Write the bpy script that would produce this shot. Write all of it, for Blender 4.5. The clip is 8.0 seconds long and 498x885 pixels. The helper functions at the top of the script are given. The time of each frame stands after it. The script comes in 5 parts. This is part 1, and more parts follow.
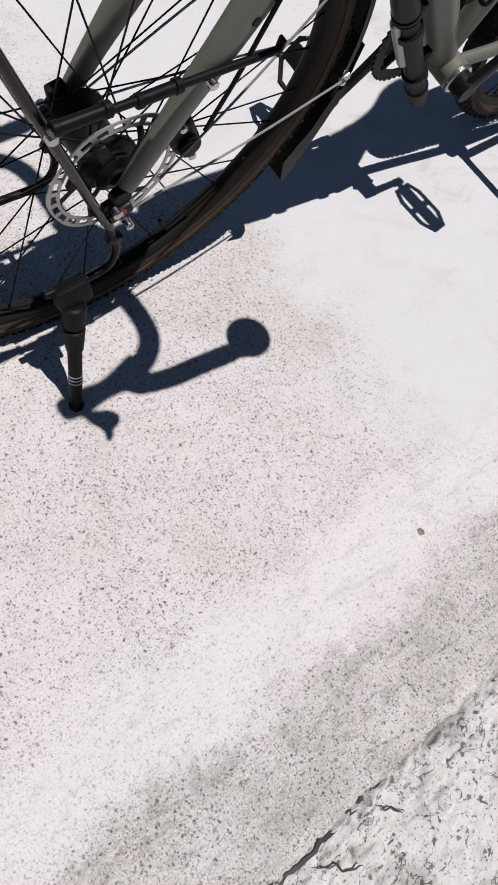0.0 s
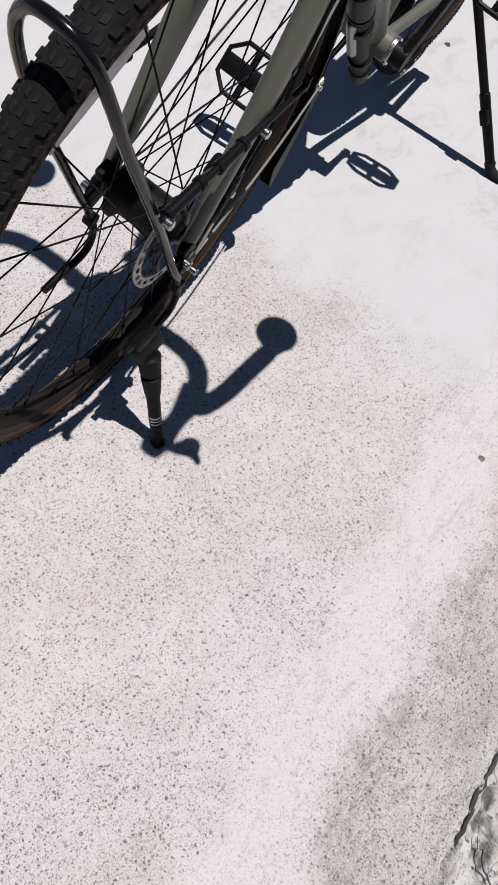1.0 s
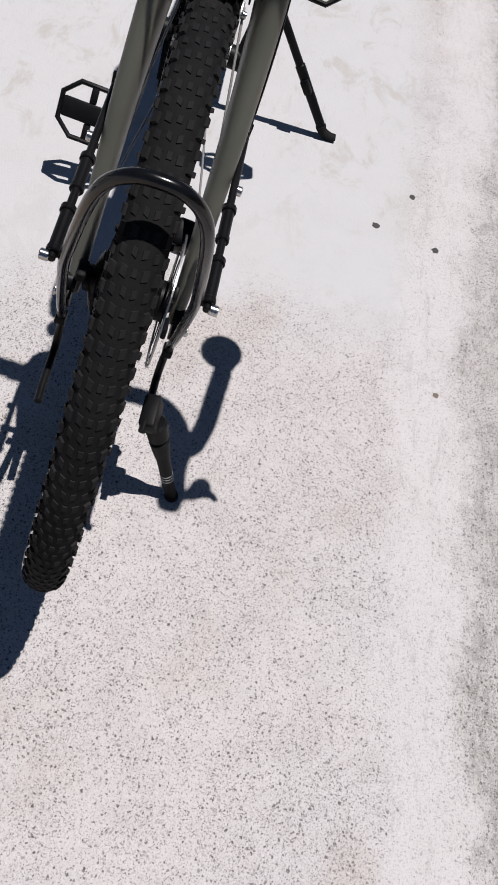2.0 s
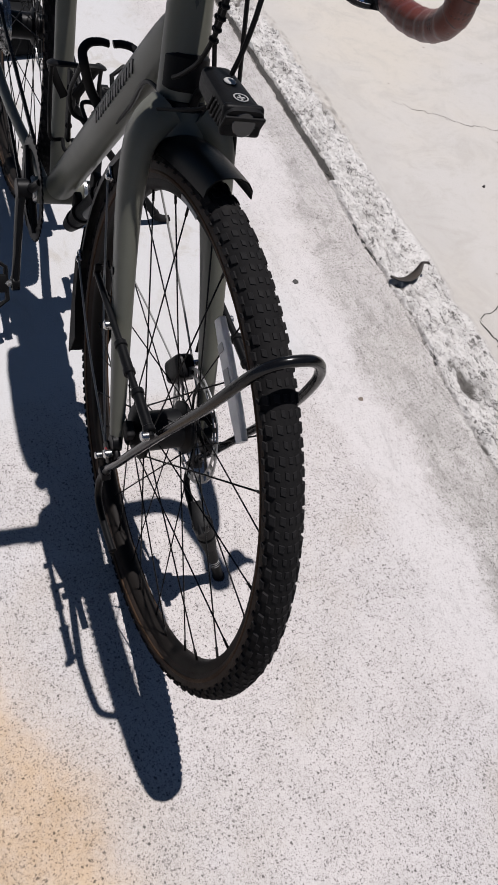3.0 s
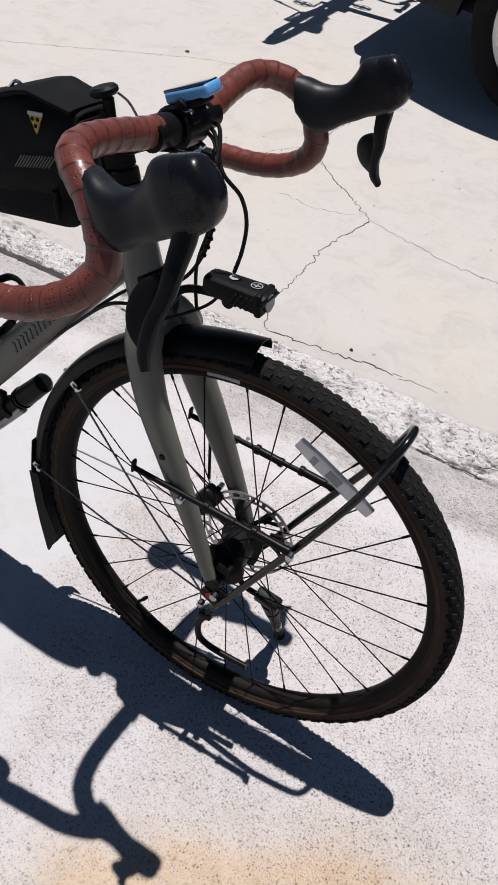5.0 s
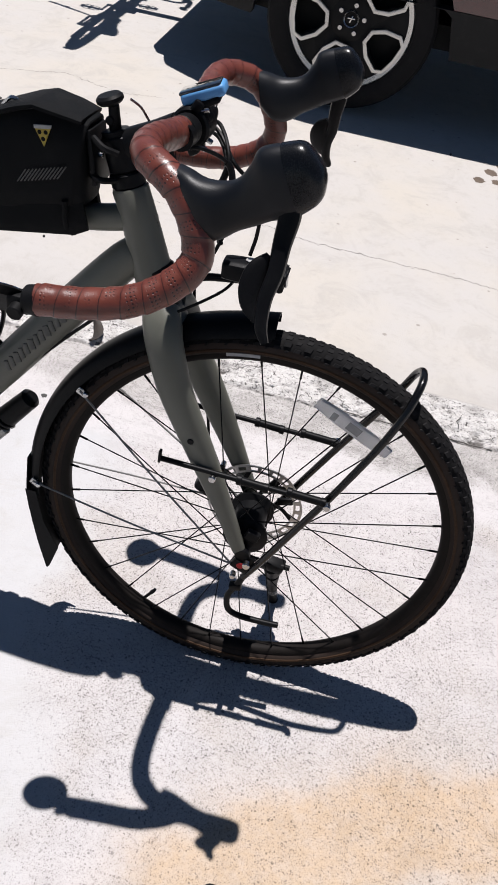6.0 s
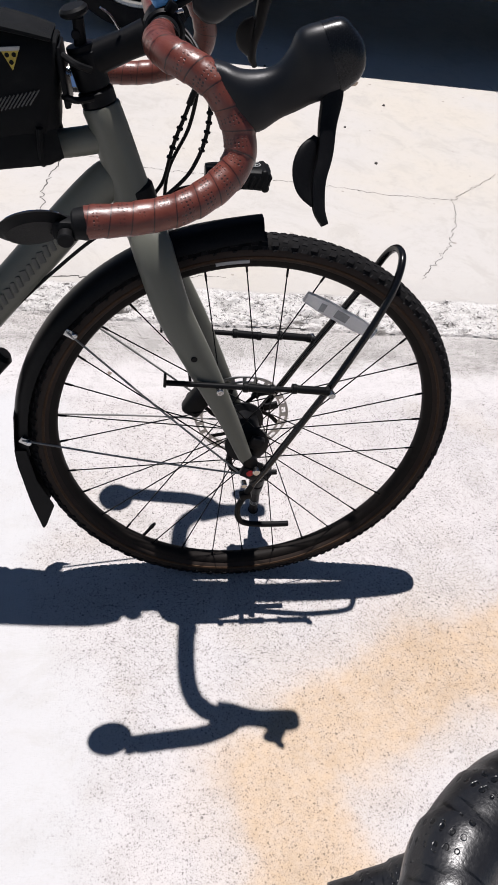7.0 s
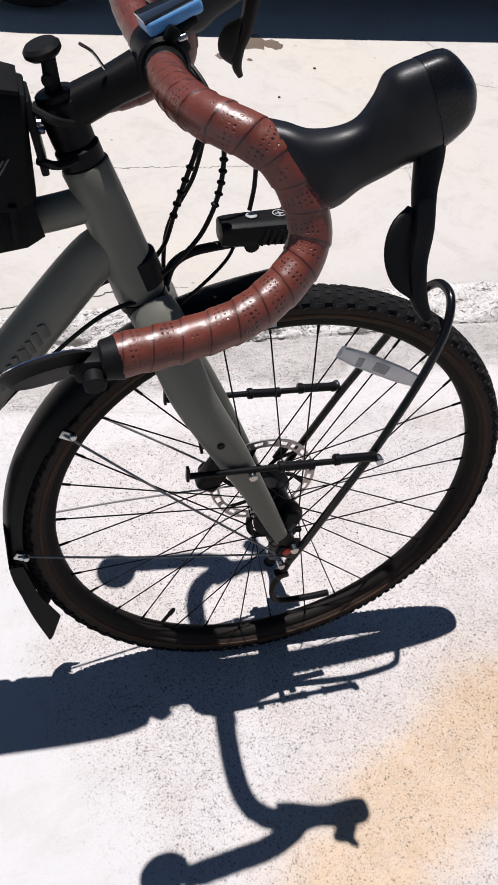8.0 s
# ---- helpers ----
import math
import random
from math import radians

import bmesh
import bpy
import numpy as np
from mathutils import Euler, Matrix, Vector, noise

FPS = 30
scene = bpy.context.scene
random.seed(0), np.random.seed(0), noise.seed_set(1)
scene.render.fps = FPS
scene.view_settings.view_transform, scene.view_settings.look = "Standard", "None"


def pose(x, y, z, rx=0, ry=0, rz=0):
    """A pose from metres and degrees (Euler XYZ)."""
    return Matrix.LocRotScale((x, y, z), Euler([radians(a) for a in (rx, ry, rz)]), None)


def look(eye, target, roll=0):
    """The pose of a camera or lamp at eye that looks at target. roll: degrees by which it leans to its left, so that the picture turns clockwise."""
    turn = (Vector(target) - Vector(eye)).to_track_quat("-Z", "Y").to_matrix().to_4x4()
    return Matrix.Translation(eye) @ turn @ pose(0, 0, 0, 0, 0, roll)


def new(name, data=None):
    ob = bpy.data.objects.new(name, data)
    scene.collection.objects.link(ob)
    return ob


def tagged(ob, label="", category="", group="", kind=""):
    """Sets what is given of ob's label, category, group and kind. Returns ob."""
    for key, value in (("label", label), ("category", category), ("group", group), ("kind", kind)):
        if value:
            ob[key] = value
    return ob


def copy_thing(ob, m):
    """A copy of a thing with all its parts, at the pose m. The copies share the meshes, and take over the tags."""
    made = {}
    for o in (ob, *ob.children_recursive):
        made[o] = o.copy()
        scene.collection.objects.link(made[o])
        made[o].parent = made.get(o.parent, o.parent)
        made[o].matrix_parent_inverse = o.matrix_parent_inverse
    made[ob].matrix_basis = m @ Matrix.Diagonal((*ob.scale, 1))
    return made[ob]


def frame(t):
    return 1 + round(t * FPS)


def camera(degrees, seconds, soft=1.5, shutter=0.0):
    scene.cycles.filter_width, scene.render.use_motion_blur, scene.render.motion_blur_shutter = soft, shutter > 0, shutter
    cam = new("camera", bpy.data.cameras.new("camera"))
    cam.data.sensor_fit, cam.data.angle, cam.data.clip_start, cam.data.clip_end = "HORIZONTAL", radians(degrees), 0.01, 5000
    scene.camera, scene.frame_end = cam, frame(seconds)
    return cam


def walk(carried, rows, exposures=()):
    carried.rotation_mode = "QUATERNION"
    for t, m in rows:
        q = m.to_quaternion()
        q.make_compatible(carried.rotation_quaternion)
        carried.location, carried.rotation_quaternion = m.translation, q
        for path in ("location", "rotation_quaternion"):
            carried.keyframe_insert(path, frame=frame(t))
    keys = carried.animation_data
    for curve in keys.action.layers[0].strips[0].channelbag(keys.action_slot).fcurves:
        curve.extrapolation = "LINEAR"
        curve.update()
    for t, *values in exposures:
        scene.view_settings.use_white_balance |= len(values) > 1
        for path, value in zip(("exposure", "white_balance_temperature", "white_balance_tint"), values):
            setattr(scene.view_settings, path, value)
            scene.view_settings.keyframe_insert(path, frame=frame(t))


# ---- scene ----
cam = camera(36.5, 8.0, soft=1.6)
PATH = [
    (0, (0.367, 0.56, 0.954), (-0.491, 0.127, -0.799), 28.5),
    (0.5, (0.492, 0.51, 0.987), (-0.419, 0.167, -0.759), 25.9),
    (1, (0.535, 0.388, 1.008), (-0.412, 0.161, -0.739), 22.9),
    (1.5, (0.535, 0.209, 1.021), (-0.437, 0.216, -0.726), 25.8),
    (1.7, (0.55, 0.173, 1.017), (-0.445, 0.272, -0.715), 25.7),
    (2.8, (0.607, -0.129, 1.144), (-0.427, 0.457, -0.464), 18.0),
    (3, (0.562, -0.202, 1.157), (-0.449, 0.482, -0.427), 17.5),
    (3.5, (0.533, -0.339, 1.195), (-0.375, 0.564, -0.342), 15.0),
    (4, (0.515, -0.451, 1.246), (-0.261, 0.607, -0.263), 11.1),
    (4.5, (0.396, -0.515, 1.271), (-0.271, 0.655, -0.206), 8.7),
    (5, (0.264, -0.589, 1.296), (-0.277, 0.689, -0.143), 8.9),
    (5.2, (0.234, -0.626, 1.296), (-0.249, 0.694, -0.127), 8.5),
    (6.3, (-0.056, -0.793, 1.277), (-0.017, 0.661, -0.095), 11.7),
    (6.5, (-0.112, -0.805, 1.264), (0.013, 0.645, -0.108), 11.4),
    (7, (-0.208, -0.838, 1.235), (0.134, 0.526, -0.187), 11.2),
    (7.5, (-0.281, -0.792, 1.231), (0.202, 0.508, -0.21), 10.7),
    (8, (-0.294, -0.578, 1.207), (0.205, 0.679, -0.266), 9.5),
]
walk(cam, [(t, look(eye, target, roll)) for t, eye, target, roll in PATH], exposures=[(0.0, 0.24), (1.0, 0.19), (3.0, 0.14), (4.0, 0.22), (5.0, 0.26), (6.5, 0.48), (8.0, 0.48)])

# ---------------------------------------------------------------- sun and sky
SUN_WAY = Vector((-0.097, 0.194, 1.0)).normalized()
world = bpy.data.worlds.new("sky")
scene.world = world
world.use_nodes = True
sky = world.node_tree.nodes.new("ShaderNodeTexSky")
sky.sky_type, sky.sun_disc = "NISHITA", False
sky.altitude, sky.air_density, sky.dust_density = 4000.0, 0.9, 0.2
sky.sun_elevation = math.asin(SUN_WAY.z)
sky.sun_rotation = math.atan2(SUN_WAY.x, SUN_WAY.y)
backdrop = world.node_tree.nodes["Background"]
backdrop.inputs["Strength"].default_value = 0.05
world.node_tree.links.new(sky.outputs["Color"], backdrop.inputs["Color"])
sun_data = bpy.data.lights.new("sun", "SUN")
sun_data.energy, sun_data.angle, sun_data.color = 5.0, radians(0.5), (1.0, 0.955, 0.955)
sun = new("sun", sun_data)
sun.matrix_world = Matrix.Translation((0, 0, 30)) @ SUN_WAY.to_track_quat("Z", "Y").to_matrix().to_4x4()


# ---------------------------------------------------------------- node helpers
class Net:
    """A short way to write node trees."""

    def __init__(self, name):
        self.mat = bpy.data.materials.new(name)
        self.mat.use_nodes = True
        self.tree = self.mat.node_tree
        self.bsdf = self.tree.nodes["Principled BSDF"]
        self.pos = self.add("ShaderNodeNewGeometry").outputs["Position"]
        self.obj = self.add("ShaderNodeTexCoord").outputs["Object"]

    def add(self, kind):
        return self.tree.nodes.new(kind)

    def put(self, socket, value):
        if isinstance(value, bpy.types.NodeSocket):
            self.tree.links.new(value, socket)
        elif isinstance(value, (tuple, list)) and len(value) == 3 and socket.type == "RGBA":
            socket.default_value = (*value, 1.0)
        else:
            socket.default_value = value

    def m(self, op, a, b=0.0, clamp=False):
        n = self.add("ShaderNodeMath")
        n.operation, n.use_clamp = op, clamp
        self.put(n.inputs[0], a), self.put(n.inputs[1], b)
        return n.outputs[0]

    def noise(self, scale, detail=3.0, rough=0.55, vec=None, distort=0.0):
        n = self.add("ShaderNodeTexNoise")
        self.put(n.inputs["Vector"], vec or self.obj)
        n.inputs["Scale"].default_value, n.inputs["Detail"].default_value = scale, detail
        n.inputs["Roughness"].default_value, n.inputs["Distortion"].default_value = rough, distort
        return n.outputs[0]

    def vor(self, scale, vec=None, out="Distance", rnd=1.0):
        n = self.add("ShaderNodeTexVoronoi")
        self.put(n.inputs["Vector"], vec or self.obj)
        n.inputs["Scale"].default_value, n.inputs["Randomness"].default_value = scale, rnd
        return n.outputs[out]

    def step(self, value, lo, hi, a=0.0, b=1.0):
        n = self.add("ShaderNodeMapRange")
        n.interpolation_type = "SMOOTHSTEP"
        self.put(n.inputs[0], value)
        for i, v in enumerate((lo, hi, a, b)):
            self.put(n.inputs[i + 1], v)
        return n.outputs[0]

    def mix(self, fac, a, b, blend="MIX"):
        n = self.add("ShaderNodeMix")
        n.data_type, n.blend_type = "RGBA", blend
        self.put(n.inputs[0], fac), self.put(n.inputs[6], a), self.put(n.inputs[7], b)
        return n.outputs[2]

    def sep(self, vec):
        n = self.add("ShaderNodeSeparateXYZ")
        self.put(n.inputs[0], vec)
        return n.outputs

    def comb(self, x, y, z):
        n = self.add("ShaderNodeCombineXYZ")
        for i, v in enumerate((x, y, z)):
            self.put(n.inputs[i], v)
        return n.outputs[0]

    def scaled(self, vec, by):
        n = self.add("ShaderNodeVectorMath")
        n.operation = "MULTIPLY"
        self.put(n.inputs[0], vec)
        n.inputs[1].default_value = by
        return n.outputs[0]

    def bump(self, height, strength, dist):
        n = self.add("ShaderNodeBump")
        n.inputs["Strength"].default_value, n.inputs["Distance"].default_value = strength, dist
        self.put(n.inputs["Height"], height)
        self.put(self.bsdf.inputs["Normal"], n.outputs[0])

    def out(self, color, rough, metal=0.0, coat=0.0):
        self.put(self.bsdf.inputs["Base Color"], color)
        self.put(self.bsdf.inputs["Roughness"], rough)
        self.bsdf.inputs["Metallic"].default_value = metal
        self.bsdf.inputs["Coat Weight"].default_value = coat
        return self.mat


def plain(name, a, b, rough=0.5, metal=0.0, grain=220.0, bump=0.15, coat=0.0, dust=0.0, spec=0.5):
    """A worn surface: two tones at two scales, uneven gloss and fine relief, with a little dust."""
    n = Net(name)
    broad, fine = n.noise(9.0, 4.0), n.noise(grain, 3.0)
    tone = n.m("ADD", n.m("MULTIPLY", broad, 0.6), n.m("MULTIPLY", fine, 0.4))
    color = n.mix(n.step(tone, 0.35, 0.65), a, b)
    if dust:
        color = n.mix(n.m("MULTIPLY", n.step(n.noise(26.0, 5.0, 0.65), 0.5, 0.75), dust), color, (0.32, 0.29, 0.26))
    n.bump(fine, bump, 0.001)
    n.bsdf.inputs["Specular IOR Level"].default_value = spec
    return n.out(color, n.step(tone, 0.3, 0.7, rough * 0.8, min(1.0, rough * 1.2)), metal, coat)


FRAME_PAINT = plain("sage_frame_paint", (0.114, 0.115, 0.094), (0.100, 0.101, 0.083), 0.40, grain=900.0, bump=0.03, coat=0.06, dust=0.03, spec=0.24)
BLACK_METAL = plain("black_anodised_metal", (0.0030, 0.0031, 0.0036), (0.0058, 0.0060, 0.0066), 0.42, grain=700.0, bump=0.05, dust=0.01, spec=0.11)
GLOSS_BLACK = plain("gloss_black_tube_paint", (0.0026, 0.0027, 0.0031), (0.0046, 0.0047, 0.0052), 0.20, grain=700.0, bump=0.03, dust=0.01, spec=0.32)
BLACK_PLASTIC = plain("black_moulded_plastic", (0.0030, 0.0031, 0.0036), (0.0058, 0.0059, 0.0063), 0.5, grain=500.0, bump=0.12, dust=0.01, spec=0.11)
FENDER_PLASTIC = plain("satin_black_fender_plastic", (0.0038, 0.0038, 0.00418), (0.00684, 0.00684, 0.00722), 0.38, grain=400.0, bump=0.04, dust=0.01, spec=0.09)
HOOD_RUBBER = plain("black_hood_rubber", (0.0044, 0.0051, 0.0067), (0.0070, 0.0081, 0.0103), 0.42, grain=900.0, bump=0.12, dust=0.004, spec=0.24)
LEVER_CAP = plain("satin_black_lever_cap", (0.0038, 0.0043, 0.0054), (0.0062, 0.0069, 0.0084), 0.27, grain=700.0, bump=0.04, dust=0.004, spec=0.22)
RIM_BLACK = plain("matt_black_rim_paint", (0.008, 0.0068, 0.0062), (0.013, 0.011, 0.0098), 0.6, grain=700.0, bump=0.05, dust=0.01, spec=0.08)
TREAD_GROOVE = plain("dusty_tread_groove", (0.0078, 0.0076, 0.0080), (0.0120, 0.0116, 0.0118), 0.85, grain=260.0, bump=0.3, dust=0.02, spec=0.06)
RUBBER = plain("tyre_tread_rubber", (0.0092, 0.0090, 0.0096), (0.0142, 0.0138, 0.0142), 0.8, grain=260.0, bump=0.4, dust=0.02, spec=0.1)
SIDEWALL = plain("brown_tyre_sidewall", (0.020, 0.0145, 0.012), (0.028, 0.0195, 0.0155), 0.7, grain=300.0, bump=0.3, dust=0.02, spec=0.15)
TAN = plain("tan_sidewall_band", (0.050, 0.028, 0.015), (0.034, 0.019, 0.011), 0.75, grain=300.0, bump=0.3, dust=0.05, spec=0.15)
STEEL = plain("polished_steel", (0.38, 0.38, 0.38), (0.4712, 0.4712, 0.4636), 0.25, 1.0, grain=600.0, bump=0.04)
STAY_GREY = plain("dull_stainless_wire", (0.15, 0.148, 0.143), (0.20, 0.198, 0.19), 0.5, 0.0, grain=600.0, bump=0.04, spec=0.3)
ROTOR_STEEL = plain("ground_rotor_steel", (0.30, 0.30, 0.30), (0.38, 0.38, 0.375), 0.36, 1.0, grain=900.0, bump=0.1)
SPOKE_METAL = plain("black_spoke_wire", (0.00304, 0.00304, 0.00342), (0.00532, 0.00532, 0.00532), 0.5, 0.0, grain=600.0, bump=0.02, spec=0.14)
ALLOY = plain("machined_aluminium", (0.418, 0.418, 0.4104), (0.5016, 0.5016, 0.494), 0.3, 1.0, grain=500.0, bump=0.05)
DULL_ALLOY = plain("brushed_aluminium_tube", (0.22, 0.22, 0.218), (0.30, 0.30, 0.295), 0.42, 1.0, grain=500.0, bump=0.06)
RED_ANOD = plain("red_anodised_bolt", (0.266, 0.0152, 0.019), (0.19, 0.0114, 0.0152), 0.35, 0.6, grain=600.0, bump=0.05)
BLUE_CASE = plain("light_blue_silicone", (0.076, 0.2432, 0.5016), (0.0912, 0.2736, 0.532), 0.45, grain=500.0, bump=0.06)
BLACK_CLOTH = plain("black_ripstop_cloth", (0.0024, 0.0027, 0.0031), (0.0052, 0.0057, 0.0063), 0.7, grain=1400.0, bump=0.5, dust=0.015, spec=0.1)
YELLOW = plain("yellow_badge_print", (0.418, 0.3192, 0.038), (0.342, 0.2508, 0.0304), 0.6)
WHITE_MARK = plain("pale_grey_print", (0.342, 0.342, 0.3344), (0.2888, 0.2888, 0.2812), 0.5)
DARK_MARK = plain("dark_grey_decal", (0.038, 0.038, 0.03496), (0.0494, 0.0494, 0.04408), 0.4, grain=600.0, bump=0.02)
MIRROR = Net("mirror_glass").out((0.82, 0.84, 0.88), 0.02, 1.0)
CHROME_REFL = plain("clear_grey_reflector", (0.62, 0.62, 0.63), (0.74, 0.74, 0.75), 0.42, grain=420.0, bump=0.8, spec=0.3)
for node in CHROME_REFL.node_tree.nodes:
    if node.type == "BSDF_PRINCIPLED":
        node.inputs["Transmission Weight"].default_value = 0.55
LENS = Net("headlight_lens").out((0.03, 0.032, 0.036), 0.12, 0.2, 0.3)
SILVER_LEVER = plain("silver_lever_paint", (0.3192, 0.3344, 0.3648), (0.38, 0.3952, 0.418), 0.35, 0.8, grain=600.0, bump=0.03)
CAR_PAINT = plain("maroon_car_paint", (0.0532, 0.00608, 0.00836), (0.0418, 0.00532, 0.00684), 0.25, grain=900.0, bump=0.01, coat=0.8)
CLADDING = plain("grey_car_cladding", (0.0076, 0.007752, 0.00836), (0.01216, 0.01254, 0.01292), 0.6, grain=500.0, bump=0.3, dust=0.02, spec=0.2)
CAR_DARK = plain("black_underbody", (0.00456, 0.00456, 0.00494), (0.0076, 0.0076, 0.0076), 0.7, grain=60.0, bump=0.4, spec=0.2)
CAR_GLASS = Net("tinted_car_glass").out((0.01, 0.012, 0.014), 0.05, 0.0, 1.0)
# near-black colour stands in for the shade inside cracks and gaps
CRACK_DARK = plain("crack_shade", (0.0418, 0.038, 0.03344), (0.01672, 0.0152, 0.01368), 0.95, grain=300.0, bump=0.6)
LEAF_BROWN = plain("dry_brown_leaf", (0.012, 0.008, 0.0055), (0.026, 0.017, 0.010), 0.7, grain=300.0, bump=0.6)
SPOT_DARK = plain("dark_gum_spot", (0.0342, 0.03192, 0.0304), (0.0532, 0.05016, 0.0456), 0.9, grain=300.0, bump=0.5)
WET_DIRT = plain("wet_brown_spill", (0.1216, 0.0912, 0.0684), (0.0836, 0.0608, 0.0456), 0.5, grain=200.0, bump=0.4)


def tape_material(name, a, b, rough):
    """Perforated wrapped bar tape; u runs along the bar in metres, v round it."""
    n = Net(name)
    uv = n.add("ShaderNodeUVMap").outputs[0]
    u, v, _ = n.sep(uv)
    fine = n.noise(700.0, 3.0)
    color = n.mix(n.step(n.noise(40.0, 4.0), 0.35, 0.65), a, b)
    seam_at = n.m("FRACT", n.m("ADD", n.m("MULTIPLY", u, 46.0), v))
    seam = n.step(seam_at, 0.925, 0.97)
    wrap = n.m("FRACT", n.m("ADD", n.m("MULTIPLY", u, 46.0), v))
    band = n.m("MULTIPLY", n.step(wrap, 0.22, 0.27), n.step(wrap, 0.72, 0.77, 1.0, 0.0))
    dots = n.vor(1.0, n.comb(n.m("MULTIPLY", u, 240.0), n.m("MULTIPLY", v, 26.0), 0.0), rnd=0.25)
    hole = n.m("MULTIPLY", n.step(dots, 0.22, 0.31, 1.0, 0.0), band)
    thin = n.step(n.noise(30.0, 2.0), 0.45, 0.55)
    hole = n.m("MULTIPLY", hole, thin)
    color = n.mix(n.m("MAXIMUM", hole, n.m("MULTIPLY", seam, 0.9)), color, tuple(0.15 * c for c in a))
    n.bump(n.m("SUBTRACT", n.m("MULTIPLY", fine, 0.25), hole), 0.5, 0.001)
    return n.out(color, n.step(fine, 0.3, 0.7, rough * 0.85, rough * 1.1))


TAPE = tape_material("brick_red_bar_tape", (0.096, 0.023, 0.0145), (0.126, 0.032, 0.020), 0.37)
TAPE_BLACK = tape_material("black_bar_tape", (0.006, 0.006, 0.0068), (0.010, 0.010, 0.011), 0.34)


def concrete():
    """Sunlit driveway concrete: exposed aggregate, a worn grey band, a broken joint, a smoother far slab and a rust stain."""
    n = Net("driveway_concrete")
    n.obj = n.pos
    x, y, z = n.sep(n.pos)
    broad, mid, fine = n.noise(1.7, 4.0, 0.55), n.noise(14.0, 5.0, 0.6), n.noise(170.0, 4.0, 0.6)
    color = n.mix(n.step(broad, 0.35, 0.65), (0.452, 0.425, 0.414), (0.437, 0.422, 0.422))
    color = n.mix(n.m("MULTIPLY", n.step(n.noise(3.4, 6.0, 0.62), 0.48, 0.66), 0.75), color, (0.418, 0.384, 0.354))
    color = n.mix(n.m("MULTIPLY", n.step(mid, 0.46, 0.70), 0.30), color, (0.345, 0.327, 0.314))
    color = n.mix(n.m("MULTIPLY", n.step(n.noise(60.0, 5.0, 0.7), 0.5, 0.68), 0.25), color, (0.325, 0.308, 0.295))
    # where the slab is trowelled smooth
    smooth = n.step(n.m("ADD", n.m("SUBTRACT", x, n.step(y, -0.30, 0.0, 0.10, 0.0)), n.m("MULTIPLY", n.m("SUBTRACT", n.noise(7.0, 6.0, 0.65), 0.5), 0.34)), -0.43, -0.25, 1.0, 0.0)
    smooth = n.m("MULTIPLY", smooth, n.step(y, 0.46, 0.60, 1.0, 0.0))
    color = n.mix(n.m("MULTIPLY", smooth, 0.75), color, (0.426, 0.430, 0.434))
    scuffed = n.m("MULTIPLY", n.step(n.noise(8.0, 9.0, 0.76, n.scaled(n.pos, (1.0, 1.6, 1.0)), 0.6), 0.50, 0.64), n.step(x, -0.75, -0.50, 1.0, 0.35))
    color = n.mix(n.m("MULTIPLY", n.m("MULTIPLY", scuffed, smooth), 0.65), color, (0.345, 0.325, 0.295))
    slab = n.step(n.m("ADD", y, n.m("MULTIPLY", n.m("SUBTRACT", n.noise(9.0, 5.0, 0.6), 0.5), 0.07)), 0.955, 0.975)
    # the near edge of the broken joint bends a little
    edge_y = n.m("ADD", n.step(x, -0.47, -0.12, 0.800, 0.777), n.step(x, -1.0, -0.75, 0.012, 0.0))
    past = n.m("SUBTRACT", y, edge_y)
    # a whiter worn strip and then a weathered grey band beside the joint
    shift = n.step(x, -1.1, -0.4, 0.085, 0.0)
    wob = n.m("SUBTRACT", n.m("ADD", y, n.m("ADD", n.m("MULTIPLY", n.m("SUBTRACT", n.noise(5.0, 9.0, 0.72), 0.5), 0.24), n.m("MULTIPLY", n.m("SUBTRACT", n.noise(34.0, 7.0, 0.78), 0.5), 0.11))), shift)
    strip = n.m("MULTIPLY", n.step(wob, 0.46, 0.53), n.step(wob, 0.57, 0.66, 1.0, 0.0))
    color = n.mix(n.m("MULTIPLY", strip, 0.65), color, (0.480, 0.462, 0.459))
    band = n.m("MULTIPLY", n.step(wob, 0.600, 0.665), n.step(past, 0.0, 0.012, 1.0, 0.0))
    worn = n.noise(12.0, 9.0, 0.78)
    color = n.mix(n.m("MULTIPLY", n.m("MULTIPLY", band, n.step(x, -0.7, -0.05, 0.55, 1.0)), n.step(worn, 0.38, 0.60, 0.50, 0.95)), color, n.mix(n.step(n.noise(5.0, 6.0, 0.7), 0.42, 0.6), (0.285, 0.275, 0.260), (0.345, 0.332, 0.315)))
    streak = n.m("MULTIPLY", n.step(n.m("ABSOLUTE", n.m("SUBTRACT", wob, 0.648)), 0.0, 0.030, 1.0, 0.0), n.step(n.noise(7.0, 7.0, 0.7), 0.46, 0.60))
    color = n.mix(n.m("MULTIPLY", n.m("MULTIPLY", streak, band), 0.7), color, (0.205, 0.199, 0.190))
    # paler rubbed patches and dark dirt drawn out along the joint
    drawn = n.scaled(n.pos, (0.45, 1.4, 1.0))
    rubbed = n.step(n.noise(17.0, 8.0, 0.78, drawn, 0.5), 0.49, 0.56)
    color = n.mix(n.m("MULTIPLY", n.m("MULTIPLY", rubbed, band), 0.55), color, (0.415, 0.400, 0.382))
    dirt = n.step(n.noise(23.0, 8.0, 0.80, drawn, 0.7), 0.53, 0.59)
    color = n.mix(n.m("MULTIPLY", n.m("MULTIPLY", dirt, n.m("MAXIMUM", band, n.m("MULTIPLY", strip, 0.4))), 0.55), color, (0.190, 0.182, 0.170))
